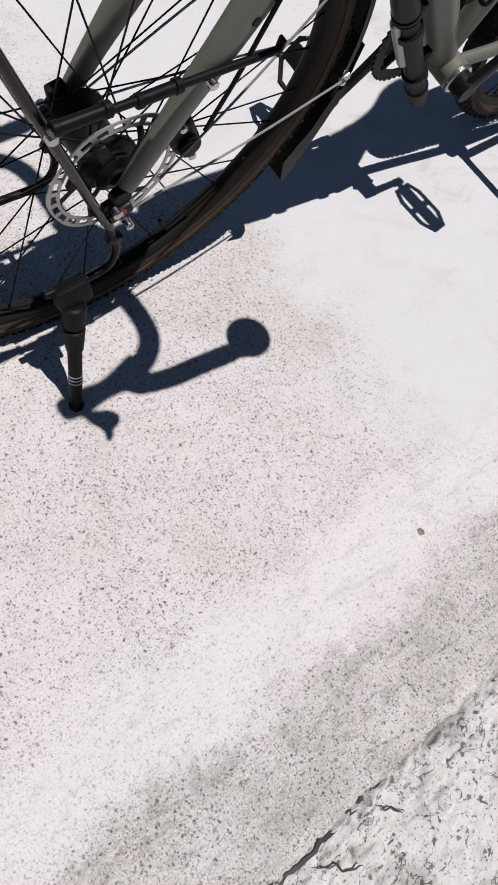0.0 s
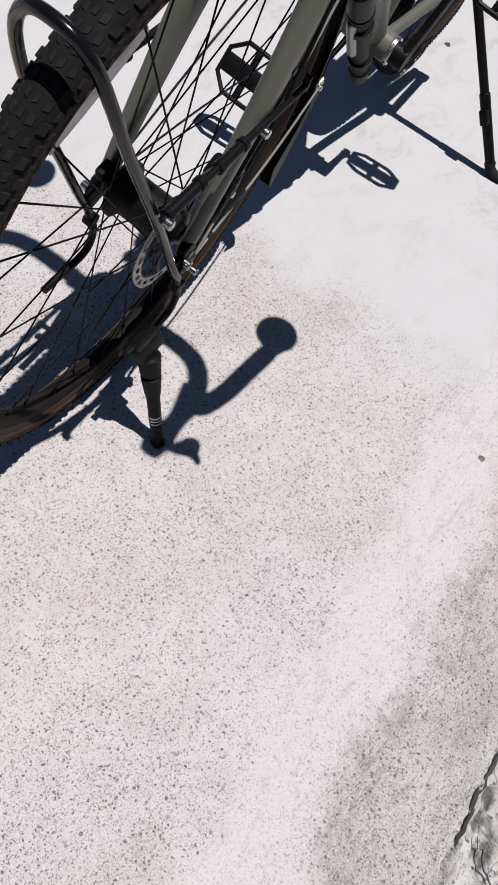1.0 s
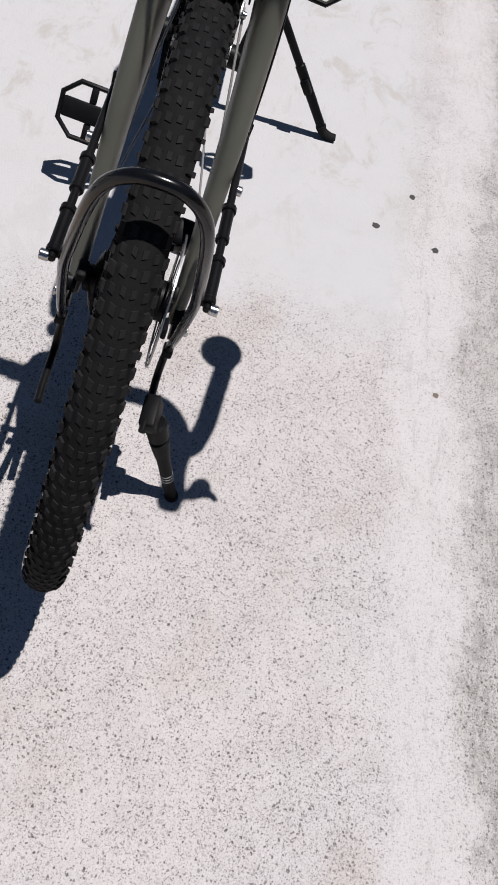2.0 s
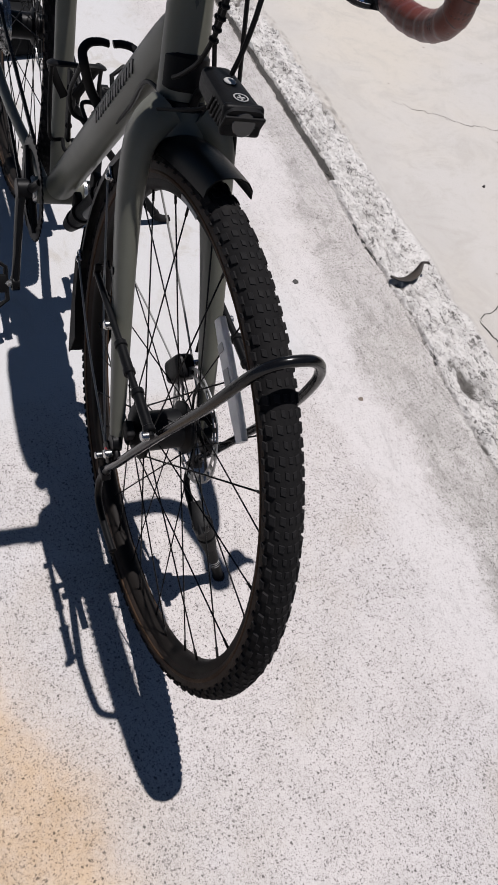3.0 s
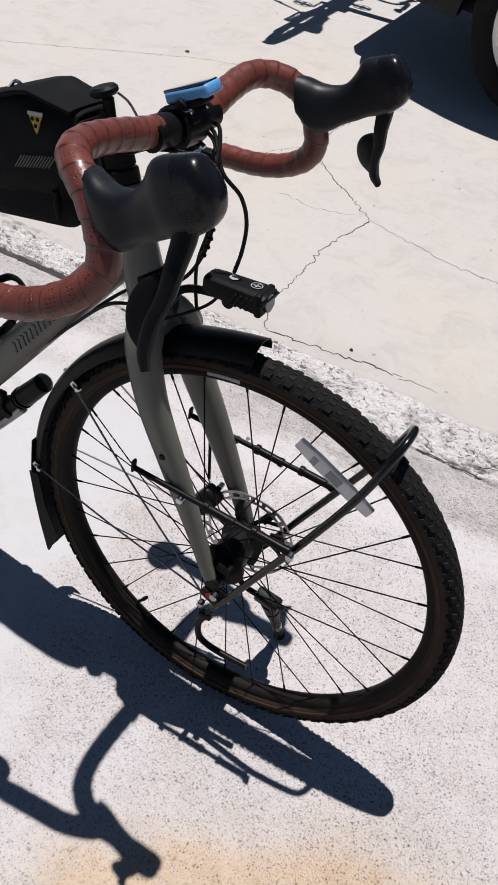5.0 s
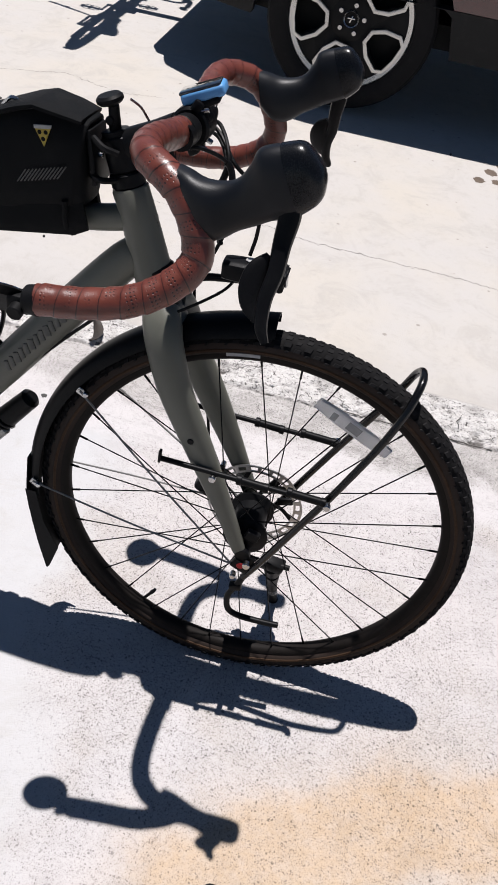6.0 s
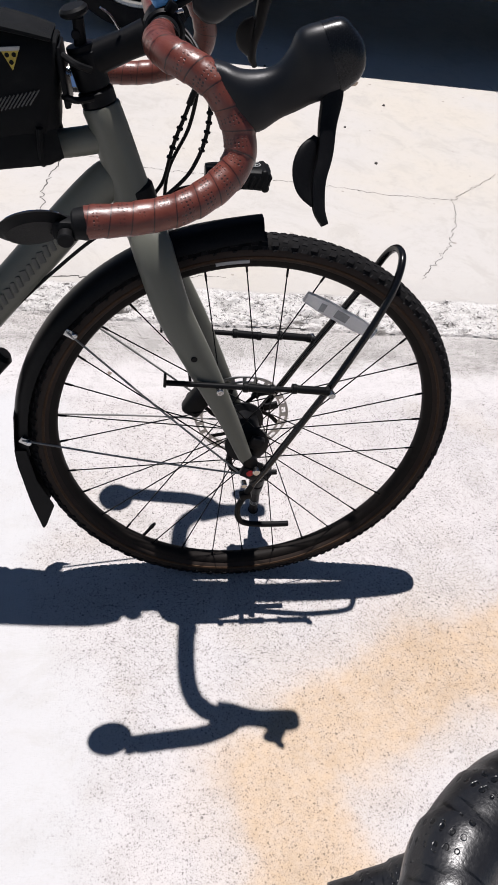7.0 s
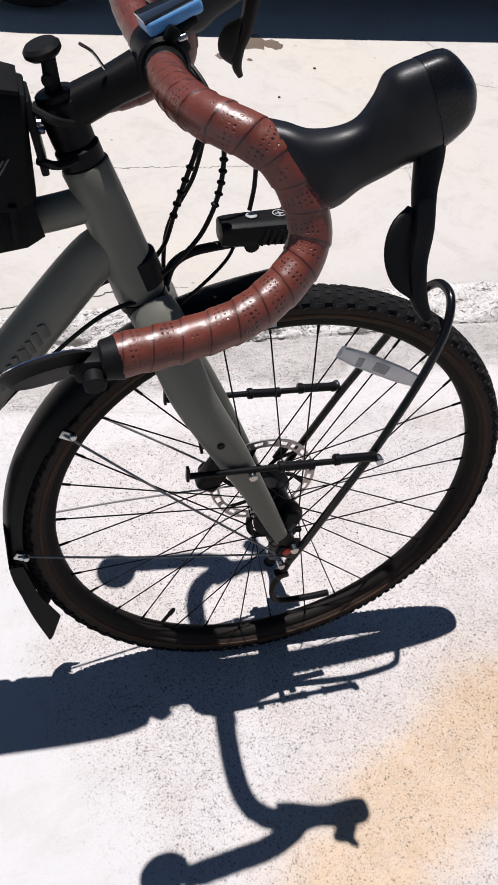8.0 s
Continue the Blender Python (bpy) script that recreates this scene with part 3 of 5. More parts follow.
crack_line([(1.50, 2.27), (1.58, 2.28), (1.703, 2.233), (1.9, 2.2)], 0.0015, 6)
crack_line([(-0.41, 0.99), (-0.281, 1.004), (-0.202, 1.012), (-0.071, 1.035), (0.1, 1.03)], 0.0034, 7)
crack_line([(-0.463, 1.745), (-0.6, 1.69), (-0.75, 1.72)], 0.0009, 8)


def blot(name, x, y, r, seed, material, label, category, z=0.0, squash=1.0, h=0.0016):
    """A low uneven blob dried onto the slab."""
    rng = random.Random(seed)
    n, verts, faces = 18, [], []
    radii = [r * rng.uniform(0.78, 1.12) for _ in range(n)]
    for scale, lift in ((1.0, -0.001), (0.93, h * 0.6), (0.6, h)):
        for k in range(n):
            a = 2 * math.pi * k / n
            verts.append((x + radii[k] * scale * math.cos(a), y + radii[k] * scale * math.sin(a) * squash, z + lift))
    for ring in (0, 1):
        for k in range(n):
            q = (k + 1) % n
            faces.append((ring * n + k, ring * n + q, ring * n + n + q, ring * n + n + k))
    faces.append(tuple(range(2 * n, 3 * n)))
    return tagged(part(name, (verts, faces), material), label, category, "spots on the concrete")


for i, (x, y, r) in enumerate(((-0.615, 0.438, 0.0085), (-0.59, 0.566, 0.008), (-0.728, 0.513, 0.0075), (-1.15, 0.05, 0.008))):
    blot("gum_spot", x, y, r, 10 + i, SPOT_DARK, "dark dried gum spot trodden into pale concrete", "stain")
blot("grey_spot", -0.231, 0.571, 0.0065, 21, WET_DIRT, "faint grey-brown dried spot on pale concrete", "stain", h=0.0008)
for i, (x, y, r) in enumerate(((-0.168, 1.055, 0.007), (0.418, 2.738, 0.009), (0.681, 2.157, 0.007), (0.909, 2.42, 0.009), (0.745, 1.855, 0.010), (-0.9, 1.3, 0.006), (-1.5, 2.25, 0.02), (-1.7, 2.6, 0.016))):
    blot("small_pebble", x, y, r * 0.7, 30 + i, SPOT_DARK, "small dark pebble lying on the far slab", "pebble", z=SLAB, h=0.006)
for i, (x, y, r) in enumerate(((0.70, 2.70, 0.085), (0.60, 2.64, 0.03), (0.545, 2.53, 0.028), (0.62, 2.545, 0.022), (0.80, 2.66, 0.045), (0.655, 2.50, 0.012))):
    blot("brown_spill", x, y, r, 50 + i, WET_DIRT, "brown dried spill on the slab beside the car", "stain", z=SLAB, squash=1.25, h=0.0008)
rng_stones = random.Random(77)
for i in range(16):
    x = rng_stones.uniform(-1.6, 1.2)
    y = 0.80 + 0.17 * rng_stones.random()
    r = rng_stones.uniform(0.004, 0.011)
    blot("rubble_chip", x, y, r, 100 + i, CONCRETE, "broken concrete chip lying in the crumbled joint", "rubble", z=ground_height(x, y), squash=rng_stones.uniform(0.5, 0.8), h=r * 0.5)


def joint_gaps():
    """Dark strips that paint the shade in the open gap along the near edge of the broken joint."""
    for i, (x0, x1, width) in enumerate(((-2.4, -0.98, 0.0145), (-0.78, -0.62, 0.0040), (-0.33, -0.17, 0.005), (0.03, 0.34, 0.0046), (0.40, 0.62, 0.0034), (0.66, 1.5, 0.002))):
        row = [(x0 + 0.02 * k, joint_near(x0 + 0.02 * k) + 0.6 * width) for k in range(int((x1 - x0) / 0.02) + 1)]
        crack_line(row, width, 200 + i, 0.0006, 0.0010 if i == 0 else 0.0016)
    for i, (x, y, dx, dy) in enumerate(((0.27, 0.80, 0.05, 0.055), (0.06, 0.80, -0.02, 0.02), (0.52, 0.80, 0.06, 0.04), (0.17, 0.80, -0.05, 0.03), (0.44, 0.80, 0.03, 0.09))):
        crack_line([(x, y), (x + 0.4 * dx, y + 0.3 * dy), (x + 0.7 * dx, y + 0.7 * dy), (x + dx, y + dy)], 0.0022, 230 + i, 0.0045, 0.003)


joint_gaps()


def dry_leaf():
    rows = [(-0.560, 0.806, 0.012), (-0.552, 0.83, 0.006), (-0.555, 0.86, 0.004), (-0.567, 0.885, 0.010), (-0.585, 0.905, 0.022)]
    path = spline(rows, 5)
    n = len(path)
    body = sweep(path, [0.005 + 0.010 * math.sin(math.pi * i / (n - 1)) for i in range(n)], 0.0032, seg=8, side=(1, 0, 0.4))
    tip = tube([(-0.585, 0.905, 0.022), (-0.578, 0.915, 0.026), (-0.57, 0.912, 0.03)], 0.003, 4, 6)
    tagged(part("dry_leaf", join(body, tip), LEAF_BROWN), "curled dry brown leaf lying on the broken joint", "leaf")


dry_leaf()


# ---------------------------------------------------------------- touring bicycle
AXLE = (0.0, 0.0, 0.3505)
REAR = (-1.05, 0.0, 0.3505)
BB = (-0.625, 0.0, 0.265)
LEAN = pose(0, 0, 0, -6.4, 0, 0)


def polar(centre, r, deg, y=0.0):
    return (centre[0] + r * math.cos(radians(deg)), y, centre[2] + r * math.sin(radians(deg)))


def wheel(bike, name, centre, spin, front):
    """Rim with tyre, tread, hub, brake rotor and single spokes as its parts."""
    rim = part(name, revolve([(0.3200, -0.0128), (0.3200, -0.0105), (0.313, -0.009), (0.313, 0.009), (0.3200, 0.0105), (0.3200, 0.0128), (0.3105, 0.0128), (0.3062, 0.010), (0.3035, 0.005), (0.3035, -0.005), (0.3062, -0.010), (0.3105, -0.0128)], centre, 128), RIM_BLACK, bike, "black aluminium spoked wheel rim")
    rc, rt = 0.3310, 0.0192
    ring = [(rc + rt * math.cos(radians(a)), rt * 1.02 * math.sin(radians(a))) for a in range(-145, 146, 10)]
    part("tyre", revolve(ring, centre, 160, closed=False), SIDEWALL, rim, "brown-walled knobbly tyre")
    for s in (-1, 1):
        band = [(rc - 0.004, s * (rt * 1.02 - 0.0002)), (rc - 0.0055, s * (rt * 1.02 + 0.0006)), (rc - 0.0085, s * (rt * 0.985 + 0.0004)), (rc - 0.0085, s * (rt * 0.97 - 0.0012))]
        part("sidewall_band", revolve(band, centre, 128, closed=True), TAN, rim, "thin tan band round the sidewall")
    # casing under the knobs and the knobs themselves
    crown = [(rc + (rt + 0.0006) * math.cos(radians(a)), (rt + 0.0006) * 1.02 * math.sin(radians(a))) for a in range(-75, 76, 15)]
    part("tread_base", revolve(crown, centre, 160, closed=False), TREAD_GROOVE, rim, "black tread strip")
    verts, faces = [], []
    rows = 152
    for i in range(rows):
        a = 360.0 * i / rows
        if i % 2 == 0:
            knobs = ((0, 6, 0.0068), (-23, 8, 0.0088), (23, 8, 0.0088), (-52, 9, 0.0104), (52, 9, 0.0104), (-78, 4, 0.0050), (78, 4, 0.0050))
        else:
            knobs = ((-11, 6, 0.0070), (11, 6, 0.0070), (-37, 7, 0.0078), (37, 7, 0.0078), (-68, 7, 0.0092), (68, 7, 0.0092))
        for mid, half, along in knobs:
            k = len(verts)
            span = math.degrees(along / 0.35) / 2
            shift = 0.16 * math.copysign(1.0, mid) if mid else 0.0
            for lift, shrink in ((0.0, 1.0), (0.0011 if abs(mid) < 45 else 0.0024, 0.86)):
                for da, dq in ((-1, -1), (1, -1), (1, 1), (-1, 1)):
                    q = radians(mid + dq * half * shrink)
                    r = rc + (rt + 0.0004 + lift) * math.cos(q)
                    w = (rt + 0.0004 + lift) * 1.02 * math.sin(q)
                    b = radians(a + da * span * shrink + shift * dq)
                    verts.append((centre[0] + r * math.cos(b), w, centre[2] + r * math.sin(b)))
            faces += [(k + 4, k + 5, k + 6, k + 7), (k, k + 1, k + 5, k + 4), (k + 1, k + 2, k + 6, k + 5), (k + 2, k + 3, k + 7, k + 6), (k + 3, k, k + 4, k + 7)]
    tread = part("tread", (verts, faces), RUBBER, rim, "black knobbly tread blocks", smooth=False)
    tagged(tread, kind="stuff")
    # hub
    big = 0.036 if front else 0.034
    profile = [(0.010, -0.052), (0.016, -0.050), (0.016, -0.044), (big * 0.8, -0.040), (big, -0.036), (big, -0.031), (big * 0.74, -0.025), (big * 0.74, 0.022), (big, 0.027), (big, 0.032), (0.024, 0.036), (0.024, 0.046), (0.012, 0.049), (0.010, 0.052), (0.006, 0.052), (0.006, -0.052)]
    part("hub", revolve(profile, centre, 40), BLACK_METAL, rim, "black dynamo hub shell" if front else "black rear hub shell")
    # rotor
    verts, faces = [], []
    seg = 72
    for i in range(seg):
        a = radians(360 * i / seg)
        wave = 0.0012 * math.cos(6 * a)
        for r in (0.0665, 0.0805 + wave):
            for w in (0.0440, 0.0458):
                verts.append((centre[0] + r * math.cos(a), w, centre[2] + r * math.sin(a)))
    for i in range(seg):
        k, j = 4 * i, 4 * ((i + 1) % seg)
        slot = i % 3 != 0
        faces += [(k, j, j + 1, k + 1), (k + 2, k + 3, j + 3, j + 2)]
        if not slot:
            faces += [(k, k + 2, j + 2, j), (k + 1, j + 1, j + 3, k + 3)]
        else:
            base = len(verts)
            for w in (0.0440, 0.0458):
                for b, r in ((k, 0.0700), (j, 0.0700), (k, 0.0768), (j, 0.0768)):
                    x, _, z = verts[b]
                    d = math.hypot(x - centre[0], z - centre[2])
                    verts.append((centre[0] + (x - centre[0]) * r / d, w, centre[2] + (z - centre[2]) * r / d))
            for side, o in ((0, 0), (1, 4)):
                faces += [(k + side, j + side, base + o + 1, base + o), (k + 2 + side, j + 2 + side, base + o + 3, base + o + 2)]
            faces += [(base, base + 1, base + 5, base + 4), (base + 2, base + 3, base + 7, base + 6)]
    arms = [sweep(spline([polar(centre, 0.022, a + 20, 0.0449), polar(centre, 0.045, a + 4, 0.0449), polar(centre, 0.068, a - 14, 0.0449)], 4), 0.0008, 0.0042, seg=6, side=(0, 1, 0)) for a in range(0, 360, 60)]
    rotor = part("brake_rotor", (verts, faces), ROTOR_STEEL, rim, "slotted steel disc brake rotor", smooth=False)
    parts("rotor_arm", arms, BLACK_METAL, rotor)
    # spokes: one mesh for each side, turned into place
    base = {}
    for s in (-1, 1):
        for cross in (-1, 1):
            start = Vector((0.030, s * 0.0285, 0.0)) if not front else Vector((0.0345, s * 0.0335, 0.0))
            end = Vector((0.304 * math.cos(cross * 0.95), s * 0.003, 0.304 * math.sin(cross * 0.95)))
            nip = end + (start - end).normalized() * 0.014
            base[s, cross] = mesh_of("spoke", join(rod(start, end, 0.00105, seg=6), rod(nip, end, 0.0018, seg=6)))
    count = 32
    for k in range(count):
        s, cross = (-1 if k % 2 else 1), (1 if k % 4 in (0, 3) else -1)
        turn = spin + 360.0 * k / count - math.degrees(cross * 0.95)
        part("spoke", base[s, cross], SPOKE_METAL, rim, m=pose(*centre, 0, 0, 0) @ Matrix.Rotation(radians(-turn), 4, "Y"))
    return rim


def valve_and_reflector(rim):
    a = math.degrees(math.atan2(0.106 - 0.349, -0.152))
    part("valve", join(rod(polar(AXLE, 0.297, a), polar(AXLE, 0.268, a), 0.003, seg=8), rod(polar(AXLE, 0.274, a), polar(AXLE, 0.262, a), 0.0042, 0.003, seg=8)), BLACK_PLASTIC, rim, "capped tyre valve")
    rows = [polar(AXLE, 0.262 * math.cos(radians(13)) / math.cos(radians(d - 63.5)) + 0.006, d, -0.010) for d in (77.5, 71, 63.5, 56, 49.5)]
    path = spline(rows, 4)
    n = len(path)
    wide = [0.0085 + 0.0030 * min(1.0, 4.0 * i / n, 4.0 * (n - 1 - i) / n) for i in range(n)]
    part("wheel_reflector", sweep(path, 0.0042, wide, seg=16, power=4.0), CHROME_REFL, rim, "clear grey spoke reflector")
    for k in range(2):
        part("reflector_seam", sweep(spline([polar(AXLE, 0.262, d, -0.0146) for d in ((66, 63.5, 61) if k else (72, 71, 70))], 3), 0.0006, 0.0075, seg=6), WHITE_MARK, rim, "pale moulded panel")
    label = [(0.3165, -0.0205), (0.3212, -0.0205), (0.3212, -0.0196), (0.3165, -0.0196)]
    part("rim_label", revolve(label, AXLE, 6, start=96.0, end=104.5), WHITE_MARK, rim, "small pale maker's strip as a plain bar")


def fork(bike):
    crown = (-0.165, 0.0, 0.672)
    for s in (-1, 1):
        rows = [(-0.176, s * 0.018, 0.700, 0.022, 0.026), (-0.168, s * 0.036, 0.686, 0.020, 0.027), (-0.158, s * 0.048, 0.660, 0.0165, 0.0265), (-0.135, s * 0.054, 0.600, 0.0145, 0.0255), (-0.092, s * 0.058, 0.520, 0.0125, 0.0225), (-0.040, s * 0.060, 0.420, 0.0105, 0.0155), (-0.008, s * 0.061, 0.352, 0.009, 0.0115), (0.006, s * 0.061, 0.326, 0.007, 0.008)]
        path = spline(rows, 6)
        blade = part("fork_blade", sweep(path[:, :3], path[:, 3], path[:, 4], seg=18, power=2.4), FRAME_PAINT, bike, "sage grey-green carbon fork blade")
        part("dropout", join(disc((0.004, s * 0.064, 0.338), 0.012, 0.012, (0, 1, 0)), rbox((0.02, 0.008, 0.03), 0.002, pose(0.012, s * 0.064, 0.322, 0, 20, 0))), BLACK_METAL, blade, "black fork dropout")
        for x, z in ((-0.103, 0.536),):
            part("mount_hole", disc((x, s * 0.0705, z), 0.0048, 0.003, (0, 1, 0)), BLACK_METAL, blade, "black rack mount bolt hole")
        part("axle_bolt", disc((0.0135, s * 0.075, 0.328), 0.0062, 0.010, (0, 1, 0)), STEEL, blade, "silver hex bolt")
        part("axle_collar", disc((0.004, s * 0.071, 0.321), 0.0058, 0.008, (0, 1, 0)), RED_ANOD, blade, "red anodised washer")
        part("lower_bolt", disc((-0.004, s * 0.078, 0.302), 0.005, 0.012, (0, 1, 0)), STEEL, blade, "silver hex bolt")
    part("fork_crown", sweep(spline([(-0.163, 0, 0.671, 0.030, 0.026), (-0.171, 0, 0.684, 0.034, 0.028), (-0.179, 0, 0.697, 0.028, 0.027)], 5)[:, :3], [0.026, 0.03, 0.033, 0.035, 0.036, 0.036, 0.035, 0.033, 0.031, 0.029, 0.0275], 0.026, seg=20), FRAME_PAINT, bike, "sage fork crown")


def frame_tubes(bike):
    axis = Vector((-0.054, 0.0, 0.153)).normalized()
    low, top = Vector((-0.185, 0, 0.710)), Vector((-0.2365, 0, 0.851))
    head = part("head_tube", sweep([low, low + axis * 0.004, low + axis * 0.03, low + axis * 0.12, top - axis * 0.003, top], [0.026, 0.0275, 0.0265, 0.0235, 0.0235, 0.022], seg=24), FRAME_PAINT, bike, "sage grey-green head tube")
    part("lower_headset", sweep([low - axis * 0.013, low - axis * 0.010, low - axis * 0.001, low], [0.024, 0.0272, 0.0272, 0.026], seg=24), BLACK_METAL, head, "black lower headset cup")
    # maker's mark on the front as a plain dark shape
    front = axis.cross(Vector((0, -1, 0))).normalized()
    front = front if front.x > 0 else -front
    mid = low + axis * 0.085
    mark = [(1.3 * a, 1.3 * b) for a, b in ((-0.006, 0.024), (0.006, 0.018), (0.000, 0.006), (0.008, -0.004), (0.002, -0.018), (-0.006, -0.026), (-0.001, -0.010), (-0.008, 0.000), (-0.002, 0.010))]
    verts = [tuple(mid + Vector((0, a, 0)) + axis * b + front * (math.sqrt(0.0238 ** 2 - a * a) + d)) for d in (-0.001, 0.0006) for a, b in mark]
    n = len(mark)
    faces = [tuple(range(n, 2 * n)), *[(k, (k + 1) % n, (k + 1) % n + n, k + n) for k in range(n)]]
    part("head_badge", (verts, faces), DARK_MARK, head, "dark brand mark as a plain shape")
    foot = front * 0.0052
    part("cable_port", sweep([low + axis * 0.010 + foot, low + axis * 0.013 + foot, low + axis * 0.043 + foot, low + axis * 0.047 + foot], [0.024, 0.0262, 0.0252, 0.022], seg=26), BLACK_PLASTIC, head, "black cable port cover")
    dt = spline([(-0.212, 0, 0.772, 0.018, 0.02), (-0.25, 0, 0.735, 0.023, 0.026), (-0.42, 0, 0.524, 0.024, 0.0275), (-0.58, 0, 0.325, 0.026, 0.026), (-0.625, 0, 0.268, 0.028, 0.022)], 6)
    down = part("down_tube", sweep(dt[:, :3], dt[:, 3], dt[:, 4], seg=20), FRAME_PAINT, bike, "thick sage grey-green down tube")
    # lettering of the brand as plain dark bars
    way = Vector((-0.17, 0, -0.211)).normalized()
    across = Vector((way.z, 0, -way.x))
    for s in (-1, 1):
        bars = []
        for k in range(15):
            c = Vector((-0.29, 0, 0.685)) + way * (0.0120 * k)
            h = 0.0068
            slant = way * 0.004 * s
            rows = [c - across * h - slant, c + across * h + slant]
            bars.append(sweep([r + Vector((0, s * 0.0236, 0)) for r in rows], 0.0016, 0.0030 if k % 3 else 0.0042, seg=6, side=(0, 1, 0), power=4.0))
        parts("brand_bar", bars, DARK_MARK, down)
    for z, x in ((0.600, -0.375), (0.44, -0.505)):
        part("cable_clip", rbox((0.014, 0.014, 0.007), 0.002, pose(x + 0.024, 0, z - 0.022, 0, -51, 0)), BLACK_PLASTIC, down, "black cable clip")
    tt = spline([(-0.222, 0, 0.814), (-0.30, 0, 0.797), (-0.52, 0, 0.762), (-0.745, 0, 0.727)], 5)
    part("top_tube", sweep(tt, 0.0165, 0.0175, seg=18), FRAME_PAINT, bike, "sage grey-green top tube")
    part("seat_tube", rod(BB, (-0.752, 0, 0.765), 0.0165, seg=18), FRAME_PAINT, bike, "sage seat tube")
    part("bottom_bracket", disc((BB[0], 0, BB[2]), 0.024, 0.086, (0, 1, 0), 28, 0.003), FRAME_PAINT, bike, "sage bottom bracket shell")
    for s in (-1, 1):
        part("bracket_cup", join(disc((BB[0], s * 0.046, BB[2]), 0.0235, 0.008, (0, 1, 0), 24), *[rod(polar(BB, 0.0235, a, s * 0.0462), polar(BB, 0.0252, a, s * 0.0462), 0.0022, seg=6) for a in range(0, 360, 30)]), ALLOY, bike, "notched silver bracket cup")
        part("chainstay", sweep(spline([(-0.64, s * 0.022, 0.268, 0.012), (-0.72, s * 0.034, 0.282, 0.0115), (-0.86, s * 0.056, 0.308, 0.0095), (REAR[0] + 0.01, s * 0.068, 0.345, 0.008)], 5)[:, :3], 0.0095, 0.012, seg=12), FRAME_PAINT, bike, "sage chainstay")
        part("seatstay", tube([(-0.745, s * 0.02, 0.70), (-0.85, s * 0.05, 0.57), (REAR[0] + 0.005, s * 0.066, 0.36)], 0.0075, 6, 10), FRAME_PAINT, bike, "sage seatstay")
    post = part("seat_post", rod((-0.748, 0, 0.75), (-0.79, 0, 0.925), 0.0136, seg=16), BLACK_METAL, bike, "black seat post")
    part("seat_clamp", rbox((0.045, 0.04, 0.022), 0.004, pose(-0.79, 0, 0.926, 0, 0, 0)), BLACK_METAL, post)


def saddle(bike):
    rows = [(-0.985, 0.955, 0.070, 0.016), (-0.955, 0.966, 0.076, 0.020), (-0.90, 0.965, 0.066, 0.021), (-0.84, 0.958, 0.038, 0.019), (-0.77, 0.956, 0.022, 0.016), (-0.715, 0.955, 0.018, 0.014), (-0.70, 0.951, 0.010, 0.008)]
    p = spline(rows, 5)
    path = np.c_[p[:, 0], np.zeros(len(p)), p[:, 1]]
    seat = part("saddle", sweep(path, p[:, 2], p[:, 3], seg=20), BLACK_PLASTIC, bike, "black narrow touring saddle")
    for s in (-1, 1):
        part("saddle_rail", tube([(-0.93, s * 0.03, 0.95), (-0.86, s * 0.022, 0.932), (-0.76, s * 0.021, 0.932), (-0.72, s * 0.008, 0.947)], 0.0035, 5, 8), BLACK_METAL, seat)


def fender(bike, name, centre, start, end, flap, front):
    """A curved mudguard with rolled edges."""
    prof = [(r + 0.0085, w) for r, w in ((0.3385, -0.0300), (0.348, -0.0285), (0.3565, -0.021), (0.3605, -0.010), (0.3615, 0.0), (0.3605, 0.010), (0.3565, 0.021), (0.348, 0.0285), (0.3385, 0.0300), (0.3385, 0.0284), (0.3475, 0.0270), (0.3552, 0.0195), (0.3590, 0.0095), (0.3598, 0.0), (0.3590, -0.0095), (0.3552, -0.0195), (0.3475, -0.0270), (0.3385, -0.0284))]
    verts, faces = revolve(prof, centre, 56, start=start, end=end)
    if front:
        # the front end lifts off the tyre
        bent = []
        for x, y, z in verts:
            ux, uz = x - centre[0], z - centre[2]
            near = max(0.0, 1.0 - (math.degrees(math.atan2(uz, ux)) - start) / 13.0) if uz > 0.1 else 0.0
            k = 1.0 + 0.017 * near * near
            bent.append((centre[0] + ux * k, y * (1.0 - 0.12 * near), centre[2] + uz * k))
        verts = bent
    guard = part(name, (verts, faces), FENDER_PLASTIC, bike, "glossy black plastic mudguard over the tyre")
    if flap:
        rows = [polar(centre, 0.368, end - 12), polar(centre, 0.370, end), (-0.359, 0, 0.258), (-0.348, 0, 0.206), (-0.333, 0, 0.153)]
        path = spline(rows, 5)
        wide = np.linspace(0.027, 0.031, len(path))
        part("mud_flap", sweep(path, wide, 0.0016, seg=12, power=5.0), BLACK_PLASTIC, guard, "flared black rubber mud flap")
        for s in (-1, 1):
            wing = [(-0.369, 0.326), (-0.358, 0.258), (-0.347, 0.206), (-0.333, 0.152), (-0.330, 0.152), (-0.326, 0.160), (-0.312, 0.205), (-0.338, 0.262), (-0.351, 0.326)]
            part("flap_wing", plate(wing, s * 0.0315 - 0.0008, s * 0.0315 + 0.0008), BLACK_PLASTIC, guard, "folded side of the mud flap", smooth=False)
    return guard


